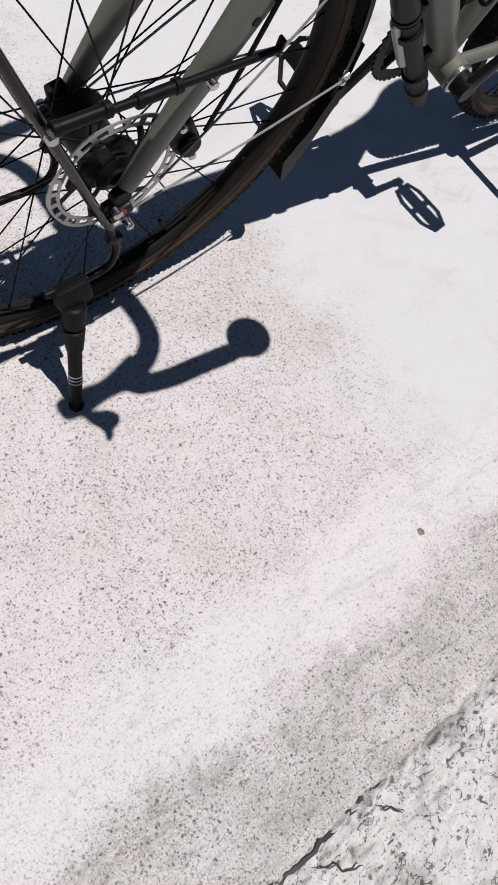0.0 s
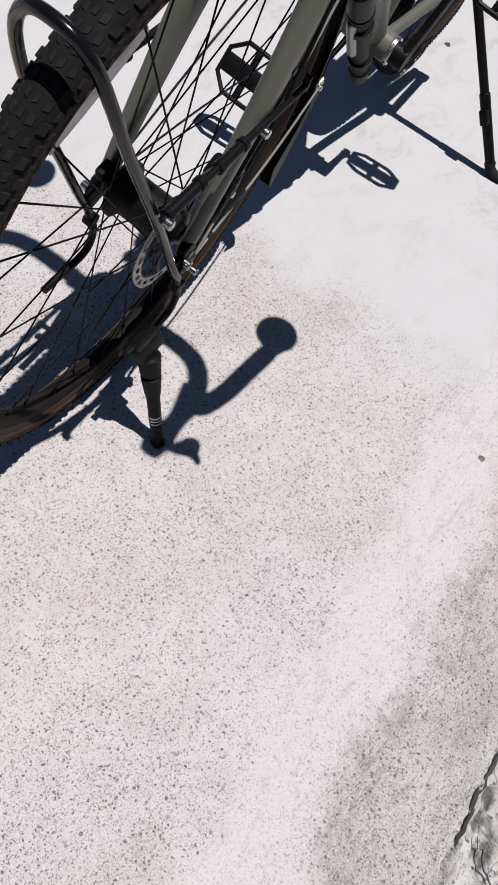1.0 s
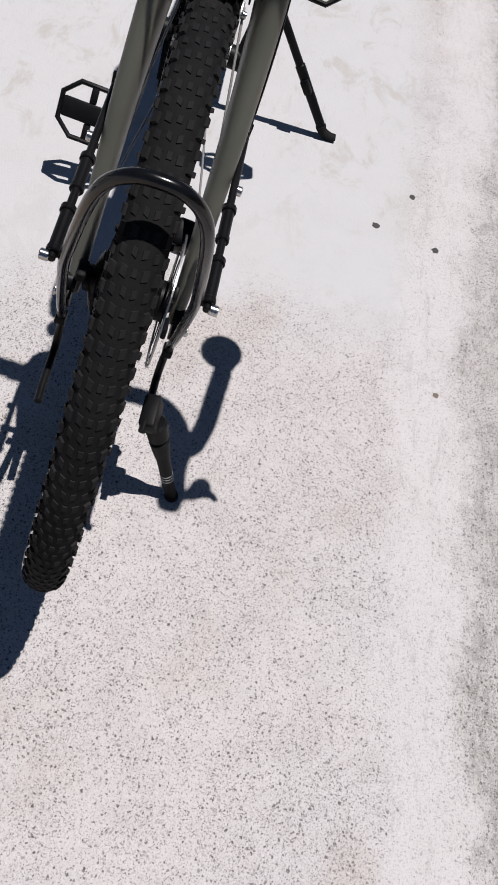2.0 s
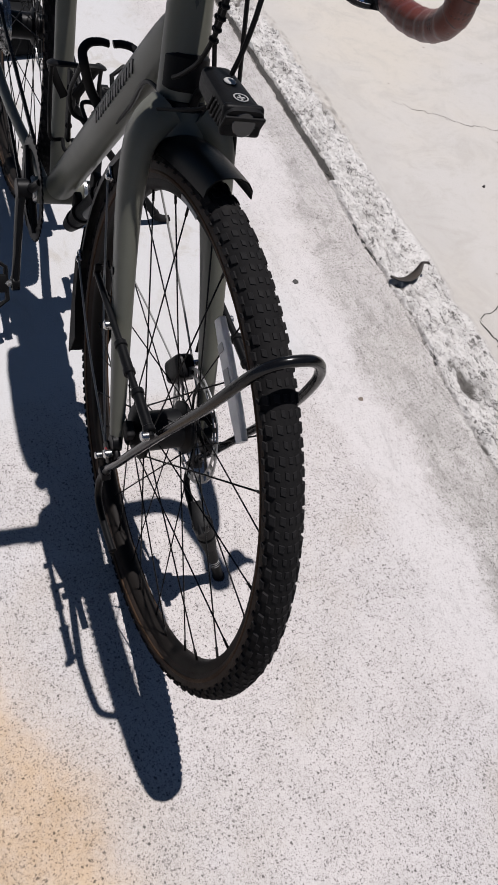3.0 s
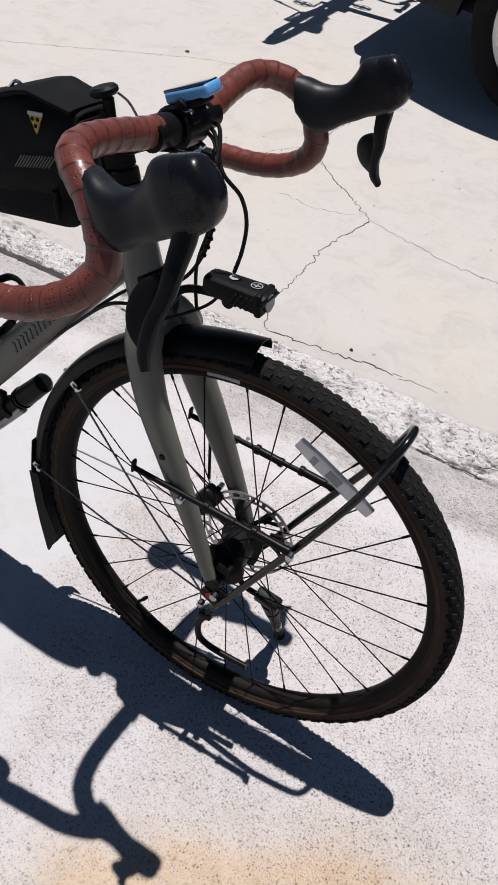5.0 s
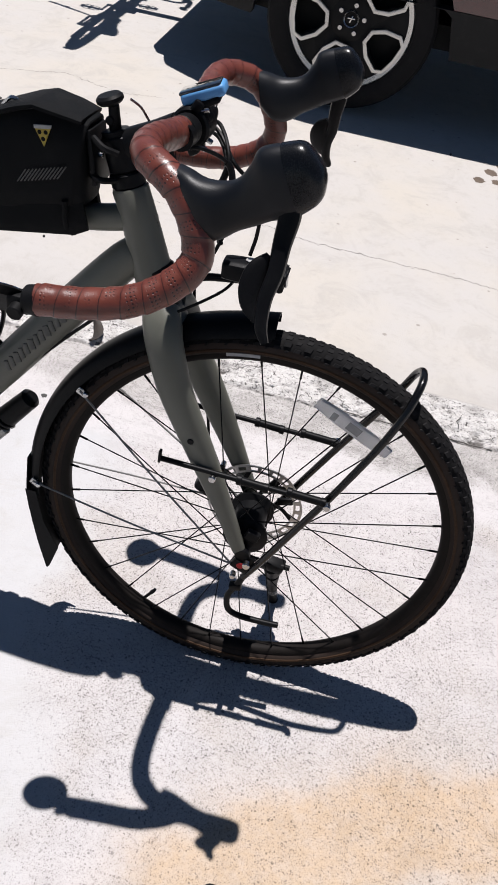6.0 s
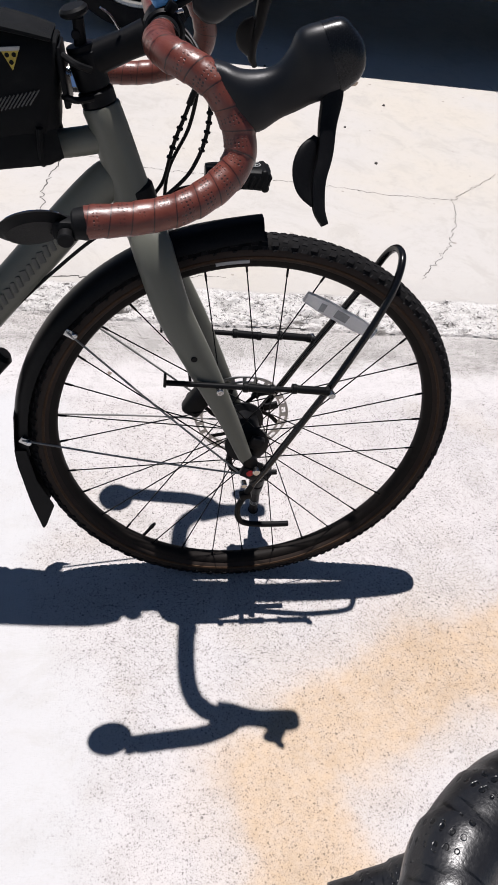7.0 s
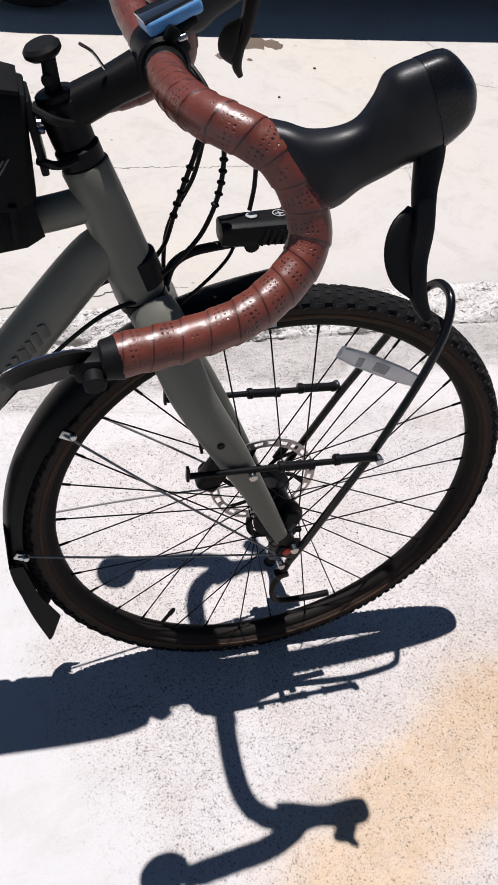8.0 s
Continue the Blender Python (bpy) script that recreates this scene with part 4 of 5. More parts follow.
def fender_stays(guard):
    for s in (-1, 1):
        for bx, bz in ((-0.273, 0.546), (-0.347, 0.346)):
            bolt = (bx, s * 0.0325, bz)
            part("stay_clip", join(rbox((0.018, 0.005, 0.012), 0.0015, pose(bx - 0.004, s * 0.0315, bz, 0, 30, 0)), disc((bx + 0.002, s * 0.036, bz), 0.0042, 0.006, (0, 1, 0), 14)), STEEL, guard, "silver stay clip with bolt")
            part("stay", tube([(bx - 0.008, s * 0.034, bz + 0.003), ((bx - 0.02) / 2, s * 0.056, (bz + 0.322) / 2), (-0.010, s * 0.071, 0.318)], 0.0016, 5, 6), STAY_GREY, guard, "thin steel mudguard stay")


def front_rack(bike):
    rack = part("rack_hoop", tube([(0.012, -0.068, 0.292), (0.034, -0.0675, 0.334), (0.066, -0.066, 0.402), (0.106, -0.063, 0.486), (0.1265, -0.0585, 0.53), (0.1535, -0.051, 0.59), (0.172, -0.043, 0.64), (0.18, -0.033, 0.668), (0.185, -0.018, 0.684), (0.1865, 0.0, 0.688), (0.185, 0.018, 0.684), (0.18, 0.033, 0.668), (0.172, 0.043, 0.64), (0.1535, 0.051, 0.59), (0.1265, 0.0585, 0.53), (0.106, 0.063, 0.486), (0.066, 0.066, 0.402), (0.034, 0.0675, 0.334), (0.012, 0.068, 0.292)], 0.0056, 8, 12), GLOSS_BLACK, bike, "black tubular rack hoop over the tyre")
    for s in (-1, 1):
        y = s * 0.0745
        part("rack_bar", rod((-0.143, y, 0.497), (0.110, y, 0.489), 0.0042, seg=12, bevel=0.0008), BLACK_METAL, rack, "telescopic black rack bar")
        part("bar_stop", rbox((0.004, 0.009, 0.020), 0.001, pose(-0.143, y, 0.501, 0, 0, 0)), BLACK_METAL, rack)
        for a, b in ((-0.028, 0.020), (0.046, 0.104)):
            za, zb = 0.4934, 0.4905
            part("bar_sleeve", rod((a, y, za), (b, y, zb), 0.0062, seg=14, bevel=0.0012), BLACK_METAL, rack, "thicker black clamp sleeve")
            parts("sleeve_collar", (disc((a + 0.004, y, za), 0.0078, 0.008, (1, 0, 0), 14), disc((b - 0.004, y, zb), 0.0072, 0.008, (1, 0, 0), 14)), BLACK_METAL, rack)
        part("hoop_bolt", disc((0.107, s * 0.081, 0.489), 0.0055, 0.009, (0, 1, 0), 14), STEEL, rack, "silver hex bolt")
        part("fork_bolt", disc((-0.062, s * 0.080, 0.488), 0.0055, 0.009, (0, 1, 0), 14), STEEL, rack, "silver hex bolt")
        hook = part("rack_hook", tube([(0.018, s * 0.068, 0.306), (0.006, s * 0.068, 0.272), (-0.005, s * 0.068, 0.240), (0.000, s * 0.068, 0.210), (0.020, s * 0.068, 0.199), (0.060, s * 0.068, 0.198), (0.088, s * 0.067, 0.1985)], 0.0052, 6, 12), BLACK_METAL, rack, "black J-shaped pannier hook")
        parts("hook_clamp", (rbox((0.030, 0.012, 0.018), 0.003, pose(0.004, s * 0.068, 0.318, 0, 25, 0)), rbox((0.020, 0.013, 0.012), 0.002, pose(0.004, s * 0.068, 0.268, 0, -18, 0))), BLACK_METAL, rack, "black rack clamp at the dropout")


def prop_leg(bike):
    """A short prop under the left pannier hook that carries the lean."""
    top, tip = Vector((0.055, 0.078, 0.190)), Vector((0.077, 0.150, 0.012))
    way = (tip - top).normalized()
    leg = part("prop_leg", rod(top + way * 0.02, tip, 0.0108, 0.0084, seg=16, bevel=0.002), BLACK_PLASTIC, bike, "short black prop leg under the rack")
    part("leg_clamp", rbox((0.046, 0.022, 0.030), 0.004, pose(0.055, 0.074, 0.192, 20, 8, 0)), BLACK_PLASTIC, leg, "black clamp block")
    part("clamp_collar", join(rod(top + way * 0.012, top + way * 0.048, 0.0165, 0.0145, seg=18, bevel=0.003), rod(top + way * 0.050, top + way * 0.086, 0.0145, 0.0115, seg=18, bevel=0.002)), BLACK_PLASTIC, leg)
    part("clamp_bolt", disc((0.060, 0.092, 0.172), 0.0052, 0.006, (0.1, 0.9, 0.3), 14), STEEL, leg, "silver hex bolt")
    for d in (0.128, 0.134, 0.140):
        part("ring_mark", rod(top + way * d, top + way * (d + 0.002), 0.0098, seg=16), WHITE_MARK, leg, "silver ring line")
    part("rubber_foot", disc(tip + way * -0.004, 0.0105, 0.014, way, 16, 0.003), RUBBER, leg, "black rubber foot")


def brake_parts(bike):
    cal = part("front_caliper", join(rbox((0.034, 0.028, 0.056), 0.008, pose(-0.078, 0.042, 0.380, 0, 30, 0), 3), disc((-0.082, 0.058, 0.372), 0.014, 0.010, (0, 1, 0), 22)), BLACK_METAL, bike, "black disc brake caliper")
    for x, z in ((-0.064, 0.406), (-0.090, 0.354)):
        part("caliper_bolt", disc((x, 0.057, z), 0.0048, 0.012, (0, 1, 0), 12), STEEL, cal, "silver hex bolt")
    for a in (62, 18):
        part("pad_plate", rbox((0.026, 0.006, 0.014), 0.002, pose(*polar(AXLE, 0.052, a, 0.05), 0, -a, 0)), BLACK_METAL, cal, "black hub connector plate")
    part("dynamo_plug", rbox((0.022, 0.012, 0.018), 0.003, pose(0.012, -0.054, 0.372, 0, 15, 0)), BLACK_PLASTIC, bike, "black dynamo connector")


def handlebar(bike):
    # tops that rise and sweep back a little before they turn forward
    tops = [(-0.167, 0.030, 0.941), (-0.171, 0.070, 0.945), (-0.175, 0.115, 0.951), (-0.174, 0.155, 0.955), (-0.165, 0.185, 0.955), (-0.145, 0.205, 0.951), (-0.122, 0.2165, 0.939), (-0.103, 0.224, 0.913), (-0.096, 0.231, 0.884)]
    lift = (0.0, 0.001, 0.004, 0.008, 0.009, 0.009, 0.008, 0.006, 0.003)
    drop_right = [(-0.111, 0.243, 0.860), (-0.146, 0.256, 0.838), (-0.190, 0.261, 0.825), (-0.243, 0.266, 0.8185)]
    drop_left = [(-0.110, 0.237, 0.861), (-0.144, 0.244, 0.840), (-0.188, 0.247, 0.828), (-0.241, 0.252, 0.8225)]
    sides = {}
    for s, drop in ((-1, drop_right), (1, drop_left)):
        high = [(x, y, z + (d if s > 0 else 0.0)) for (x, y, z), d in zip(tops, lift)]
        path = spline([(x, s * y, z) for x, y, z in high + drop], 14)
        sides[s] = sweep(path, 0.0163, seg=24, side=(0, 0, 1), uv=True, relief=lambda d, v: 0.0012 * ((d * 46.0 + v) % 1.0) - 0.0007)
    bar = part("handlebar", rod((-0.165, -0.062, 0.9405), (-0.165, 0.062, 0.9405), 0.0155, seg=20), BLACK_METAL, bike, "black drop handlebar centre")
    for geo in sides.values():
        part("bar_tape", geo, TAPE, bar, "perforated brick-red bar tape")
    for s in (-1, 1):
        part("tape_band", rod((-0.1655, s * 0.026, 0.9408), (-0.168, s * 0.046, 0.942), 0.0178, seg=20, bevel=0.001), BLACK_PLASTIC, bar, "black tape finishing band")
        # the left hood sits a little higher
        up = 0.008 if s > 0 else 0.0

        def raised(r):
            return (r[0], r[1] + up, r[2], r[3] + up, s * r[4], r[5])
        shell = [(-0.128, 0.961, -0.117, 0.916, 0.2090, 0.0186), (-0.116, 0.960, -0.099, 0.902, 0.2145, 0.0210), (-0.101, 0.957, -0.079, 0.904, 0.2190, 0.0198), (-0.083, 0.959, -0.061, 0.918, 0.221, 0.0160), (-0.069, 0.966, -0.044, 0.928, 0.223, 0.0152), (-0.060, 0.981, -0.033, 0.935, 0.224, 0.0160), (-0.0555, 0.9945, -0.024, 0.939, 0.2245, 0.0178), (-0.047, 1.0005, -0.016, 0.943, 0.225, 0.0183), (-0.034, 1.0050, -0.008, 0.948, 0.225, 0.0184), (-0.0175, 1.0095, 0.0005, 0.955, 0.225, 0.0180), (-0.006, 1.0030, 0.0065, 0.962, 0.225, 0.0165), (0.0035, 0.9945, 0.0098, 0.970, 0.225, 0.0120), (0.0085, 0.986, 0.0098, 0.980, 0.225, 0.0050)]
        hood = part("brake_hood", loft([raised(r) for r in shell], 4), HOOD_RUBBER, bar, "black rubber brake hood", sharp=60.0)
        cap_rows = [(-0.0365, 1.0047, -0.0065, 0.9470, 0.225, 0.0188), (-0.0175, 1.0103, 0.0012, 0.9542, 0.225, 0.0186), (-0.0055, 1.0038, 0.0072, 0.9612, 0.225, 0.0171), (0.0040, 0.9952, 0.0106, 0.9695, 0.225, 0.0126), (0.0092, 0.9865, 0.0106, 0.9795, 0.225, 0.0054)]
        part("lever_cap", loft([raised(r) for r in cap_rows], 4), LEVER_CAP, hood, "smooth black cap over the lever pivot", sharp=60.0)
        blade_rows = [(-0.018, 0.229, 0.962, 0.0085, 0.0095), (-0.0155, 0.232, 0.946, 0.0085, 0.0105), (-0.017, 0.240, 0.921, 0.0075, 0.0090), (-0.017, 0.251, 0.897, 0.007, 0.0078), (-0.021, 0.262, 0.874, 0.0065, 0.0070), (-0.019, 0.273, 0.852, 0.006, 0.0062), (-0.0118, 0.280, 0.8385, 0.0045, 0.0038)]
        b = spline([(r[0], s * r[1], r[2] + up, *r[3:]) for r in blade_rows], 6)
        part("brake_lever", sweep(b[:, :3], b[:, 3], b[:, 4], seg=14, power=3.0), BLACK_METAL, bar, "curved black brake lever")
        pad_rows = [(-0.026, 0.244, 0.910, 0.005, 0.004), (-0.034, 0.250, 0.897, 0.008, 0.010), (-0.036, 0.257, 0.882, 0.007, 0.0125), (-0.032, 0.264, 0.867, 0.005, 0.011), (-0.023, 0.271, 0.855, 0.003, 0.005)]
        q = spline([(r[0], s * r[1], r[2] + up, *r[3:]) for r in pad_rows], 5)
        part("shift_paddle", sweep(q[:, :3], q[:, 3] * 0.5, q[:, 4], seg=14, side=(0.2, s * 1.0, 0.3), power=2.5), BLACK_PLASTIC, bar, "broad black shift paddle")
        # bar-end mirror folded flat
        end = Vector((-0.243, -0.266, 0.818)) if s < 0 else Vector((-0.241, 0.252, 0.8225))
        arm = part("bar_end_mirror", join(rod(end + Vector((0.004, 0, 0)), end + Vector((-0.012, 0, -0.002)), 0.0165, 0.0145, seg=20, bevel=0.002), rbox((0.026, 0.020, 0.020), 0.004, Matrix.Translation(end + Vector((-0.018, -s * 0.004, -0.008)))), disc(end + Vector((-0.018, s * 0.010, -0.012)), 0.008, 0.012, (0, 1, 0.2), 16)), BLACK_PLASTIC, bar, "black bar-end mirror mount")
        face = (Vector((0.10, -0.10, 1.0)) if s > 0 else Vector((-0.21, 0.71, 0.67))).normalized()
        mid = end + (Vector((-0.044, -0.009, -0.012)) if s > 0 else Vector((-0.050, 0.010, -0.012)))
        part("mirror_shell", join(rod(mid - face * 0.007, mid + face * 0.002, 0.030, 0.036, seg=40, bevel=0.003), rod(end + Vector((-0.02, 0, -0.010)), mid + Vector((0.02, 0, -0.002)), 0.006, seg=10)), BLACK_PLASTIC, bar, "round black mirror shell")
        part("mirror_glass", disc(mid + face * 0.0024, 0.0325, 0.0012, face, 40, 0.0003), MIRROR, bar, "round convex mirror glass")


def stem(bike):
    axis = Vector((-0.054, 0.0, 0.153)).normalized()
    top = Vector((-0.2365, 0, 0.850))
    body = part("stem", sweep([(-0.256, 0, 0.893), (-0.236, 0, 0.904), (-0.206, 0, 0.9195), (-0.183, 0, 0.931)], [0.017, 0.0165, 0.016, 0.017], [0.019, 0.018, 0.017, 0.0185], seg=18, power=2.6), BLACK_METAL, bike, "black alloy stem")
    part("stem_collar", join(rod(top + axis * 0.020, top + axis * 0.062, 0.0198, seg=22, bevel=0.002), rod(top + axis * 0.001, top + axis * 0.019, 0.0215, seg=22, bevel=0.002)), BLACK_METAL, body, "black stem collar and spacer")
    part("bar_clamp", join(disc((-0.165, 0, 0.9405), 0.0235, 0.044, (0, 1, 0), 26, 0.003), rbox((0.012, 0.044, 0.018), 0.003, pose(-0.160, 0, 0.963, 0, 30, 0)), rbox((0.012, 0.044, 0.016), 0.003, pose(-0.160, 0, 0.918, 0, -30, 0))), BLACK_METAL, body, "black faceplate clamp")
    for s in (-1, 1):
        parts("clamp_bolt", (disc((-0.150, s * 0.016, 0.962), 0.0032, 0.010, (0.8, 0, 0.3), 12), disc((-0.148, s * 0.016, 0.921), 0.0032, 0.010, (0.8, 0, -0.3), 12)), STEEL, body, "silver hex bolt")
        part("collar_bolt", disc((-0.274, s * 0.010, 0.884), 0.003, 0.010, (1, 0, 0), 10), STEEL, body, "silver hex bolt")
    # round knob on a short post above the cap
    cap = top + axis * 0.062
    part("top_cap", disc(cap + axis * 0.003, 0.0175, 0.007, axis, 22), BLACK_METAL, body)
    part("cap_knob", join(rod(cap + axis * 0.004, cap + axis * 0.036 + Vector((0.008, -0.004, 0)), 0.0075, 0.0065, seg=14), disc(cap + axis * 0.043 + Vector((0.006, -0.006, 0)), 0.0165, 0.010, (-0.35, -0.12, 1.0), 26, 0.003), disc(cap + axis * 0.018 + Vector((0.0, -0.008, 0.0)), 0.0055, 0.006, (0, 1, 0), 14)), BLACK_PLASTIC, body, "round black knob on a short post")
    part("cable_tie", tube([(-0.215, -0.012, 0.936), (-0.225, -0.016, 0.950), (-0.236, -0.022, 0.958)], 0.0014, 4, 6), STEEL, body, "pale loose tie end")


def headlight(bike):
    tilt = pose(-0.064, -0.006, 0.780, 0, -3, 0)
    shell = [(-0.040, 0.009, -0.040, -0.008, 0.0, 0.012), (-0.034, 0.0128, -0.034, -0.0125, 0.0, 0.0165), (0.018, 0.0138, 0.018, -0.0138, 0.0, 0.0190), (0.034, 0.0138, 0.032, -0.0145, 0.0, 0.0200), (0.043, 0.0120, 0.039, -0.0140, 0.0, 0.0195)]
    lamp = part("headlight", moved(loft(shell, 4, 28, 4.5), tilt), BLACK_PLASTIC, bike, "black six-sided headlight")
    fins = [rbox((0.0032, 0.0412, 0.018), 0.001, tilt @ pose(0.004 + 0.0072 * k, 0, -0.002, 0, 24, 0)) for k in range(6)]
    parts("cooling_fin", fins, BLACK_PLASTIC, lamp, smooth=False)
    part("lamp_bezel", join(rbox((0.010, 0.041, 0.029), 0.004, tilt @ pose(0.036, 0, -0.0005, 0, -6, 0), 3)), BLACK_PLASTIC, lamp)
    part("lamp_lens", moved(disc((0, 0, 0), 0.0118, 0.003, (1, 0, 0), 26), tilt @ pose(0.0425, 0, -0.001, 0, -6, 0)), LENS, lamp, "round clear lamp lens")
    part("lamp_button", moved(disc((0, 0, 0), 0.0062, 0.002, (0, 0, 1), 18), tilt @ pose(-0.006, 0, 0.015, 0, 0, 0)), WHITE_MARK, lamp, "pale oval switch button")
    logo = revolve([(0.0062, 0), (0.0074, 0), (0.0074, 0.0006), (0.0062, 0.0006)], (0, 0, 0), 24)
    part("lamp_badge", moved(join(logo, rbox((0.009, 0.0007, 0.0018), 0), rbox((0.0018, 0.0007, 0.008), 0)), tilt @ pose(0.024, 0, 0.0146, 90, 0, 0)), WHITE_MARK, lamp, "pale ring mark as a plain shape")
    part("lamp_bracket", join(tube([(-0.158, 0.004, 0.716), (-0.150, 0.004, 0.738), (-0.128, 0.004, 0.752), (-0.085, 0.003, 0.760), (-0.064, 0.002, 0.764)], 0.0052, 5, 10), rod((-0.070, -0.018, 0.766), (-0.070, 0.018, 0.766), 0.0085, seg=16, bevel=0.002)), BLACK_METAL, bike, "bent black lamp bracket")
    part("lamp_cable", tube([(-0.082, -0.004, 0.772), (-0.095, -0.014, 0.752), (-0.118, -0.026, 0.735), (-0.150, -0.038, 0.715)], 0.002, 5, 8), BLACK_PLASTIC, bike, "thin black lamp wire")


def cables(bike):
    runs = [
        [(-0.165, 0.062, 0.932), (-0.140, 0.040, 0.934), (-0.118, 0.002, 0.906), (-0.130, 0.000, 0.860), (-0.146, 0.002, 0.810), (-0.155, 0.016, 0.760), (-0.165, 0.022, 0.738)],
        [(-0.165, -0.045, 0.925), (-0.142, -0.030, 0.924), (-0.115, -0.008, 0.905), (-0.106, -0.012, 0.870), (-0.108, -0.013, 0.826), (-0.124, -0.016, 0.784), (-0.150, -0.020, 0.755), (-0.166, -0.022, 0.742)],
        [(-0.165, 0.055, 0.929), (-0.140, 0.032, 0.929), (-0.111, 0.004, 0.905), (-0.086, 0.008, 0.884), (-0.071, 0.002, 0.860), (-0.069, -0.002, 0.828), (-0.073, -0.005, 0.800)],
        [(-0.165, 0.050, 0.926), (-0.136, 0.026, 0.922), (-0.121, 0.006, 0.896), (-0.126, 0.020, 0.830), (-0.150, 0.046, 0.750), (-0.142, 0.066, 0.640), (-0.108, 0.072, 0.500), (-0.090, 0.066, 0.400)],
    ]
    for i, rows in enumerate(runs):
        hose = part("cable", tube(rows, 0.0025, 9, 8), BLACK_PLASTIC, bike, "black brake or shift cable housing")
        if i < 2:
            path = spline(rows, 12)
            part("cable_boot", sweep(path[22:37], 0.0042, seg=10), BLACK_PLASTIC, hose, "thick black cable boot")
            parts("adjuster_ring", [disc(path[k], 0.0044, 0.0036, path[k + 1] - path[k], 10) for k in range(40, 55, 3)], BLACK_PLASTIC, hose)
    for s, rows in ((-1, [(-0.175, -0.022, 0.716), (-0.23, -0.026, 0.700), (-0.30, -0.012, 0.630), (-0.37, -0.008, 0.553)]), (1, [(-0.175, 0.022, 0.716), (-0.23, 0.028, 0.702), (-0.31, 0.014, 0.622), (-0.39, 0.008, 0.530), (-0.56, 0.006, 0.320)])):
        part("cable", tube(rows, 0.0025, 7, 8), BLACK_PLASTIC, bike, "black cable housing along the down tube")


def drivetrain(bike):
    verts, faces = [], []
    teeth = 44
    for i in range(teeth * 4):
        a = 2 * math.pi * i / (teeth * 4)
        r = 0.0915 if i % 4 in (0, 3) else 0.0875
        for rr in (0.070, r):
            for w in (-0.0485, -0.0455):
                verts.append((BB[0] + rr * math.cos(a), w, BB[2] + rr * math.sin(a)))
    for i in range(teeth * 4):
        k, j = 4 * i, 4 * ((i + 1) % (teeth * 4))
        faces += [(k, j, j + 2, k + 2), (k + 1, k + 3, j + 3, j + 1), (k + 2, j + 2, j + 3, k + 3), (k, k + 1, j + 1, j)]
    spider = [rod(polar(BB, 0.016, a, -0.05), polar(BB, 0.076, a, -0.048), 0.009, 0.006, seg=10) for a in (45, 135, 225, 315)]
    crank = part("chainring", join((verts, faces), *spider), BLACK_METAL, bike, "black toothed chainring", smooth=False)
    for s, a in ((-1, -62.0), (1, 118.0)):
        end = polar(BB, 0.170, a, s * 0.083)
        p = spline([(*polar(BB, 0.0, a, s * 0.066), 0.0085, 0.017), (*polar(BB, 0.05, a, s * 0.072), 0.0075, 0.014), (*polar(BB, 0.14, a, s * 0.080), 0.007, 0.0125), (*polar(BB, 0.178, a, s * 0.084), 0.0075, 0.013)], 4)
        part("crank_arm", join(sweep(p[:, :3], p[:, 3], p[:, 4], seg=14, power=2.8), disc(polar(BB, 0, a, s * 0.062), 0.019, 0.026, (0, 1, 0), 22), disc(end, 0.014, 0.014, (0, 1, 0), 20)), BLACK_METAL, crank, "black crank arm")
        c = Vector(end) + Vector((0, s * 0.064, 0))
        cage = []
        outline = [(-0.030, -0.048), (0.030, -0.048), (0.046, -0.026), (0.046, 0.026), (0.022, 0.052), (-0.022, 0.052), (-0.046, 0.026), (-0.046, -0.026)]
        turn = pose(c.x, c.y, c.z, 0, 52, 0)
        rim = [Vector((x, s * y, 0)) for x, y in outline]
        cage.append(moved(sweep(np.array([tuple(v) for v in rim]), 0.0055, 0.0045, seg=8, side=(0, 0, 1), closed=True), turn))
        cage.append(moved(rbox((0.034, 0.098, 0.014), 0.004), turn))
        for x in (-0.032, 0.032):
            cage.append(moved(rbox((0.030, 0.012, 0.008), 0.0015), turn @ pose(x, 0, 0, 0, 0, 0)))
        part("pedal", join(*cage), BLACK_PLASTIC, crank, "black platform cage pedal")
        part("pedal_axle", rod(end, c, 0.007, seg=10), STEEL, crank)
    # chain runs and derailleur
    for dz, z2 in ((0.089, 0.036), (-0.088, -0.055)):
        links = []
        a, b = Vector((BB[0] - 0.01, -0.047, BB[2] + dz)), Vector((REAR[0], -0.040, REAR[2] + z2))
        for k in range(36):
            links.append(rbox((0.0122, 0.006, 0.0075), 0.0012, Matrix.Translation(a.lerp(b, (k + 0.5) / 36)) @ (b - a).to_track_quat("X", "Z").to_matrix().to_4x4(), 1))
        part("chain_run", join(*links), BLACK_METAL, crank, "dark steel bicycle chain", smooth=False)
    part("cassette", revolve([(0.015, -0.048), (0.026, -0.048), (0.026, -0.044), (0.036, -0.044), (0.036, -0.036), (0.052, -0.036), (0.052, -0.028), (0.06, -0.028), (0.06, -0.024), (0.015, -0.024)], REAR, 44), STEEL, bike, "stepped steel cassette")
    part("rear_derailleur", join(rbox((0.05, 0.03, 0.035), 0.007, pose(REAR[0] - 0.005, -0.066, REAR[2] - 0.045, 0, 30, 0)), rbox((0.022, 0.012, 0.095), 0.005, pose(REAR[0] + 0.022, -0.05, REAR[2] - 0.105, 0, -16, 0)), disc((REAR[0] + 0.012, -0.05, REAR[2] - 0.07), 0.019, 0.006, (0, 1, 0)), disc((REAR[0] + 0.034, -0.05, REAR[2] - 0.14), 0.019, 0.006, (0, 1, 0))), BLACK_METAL, bike, "black rear derailleur")


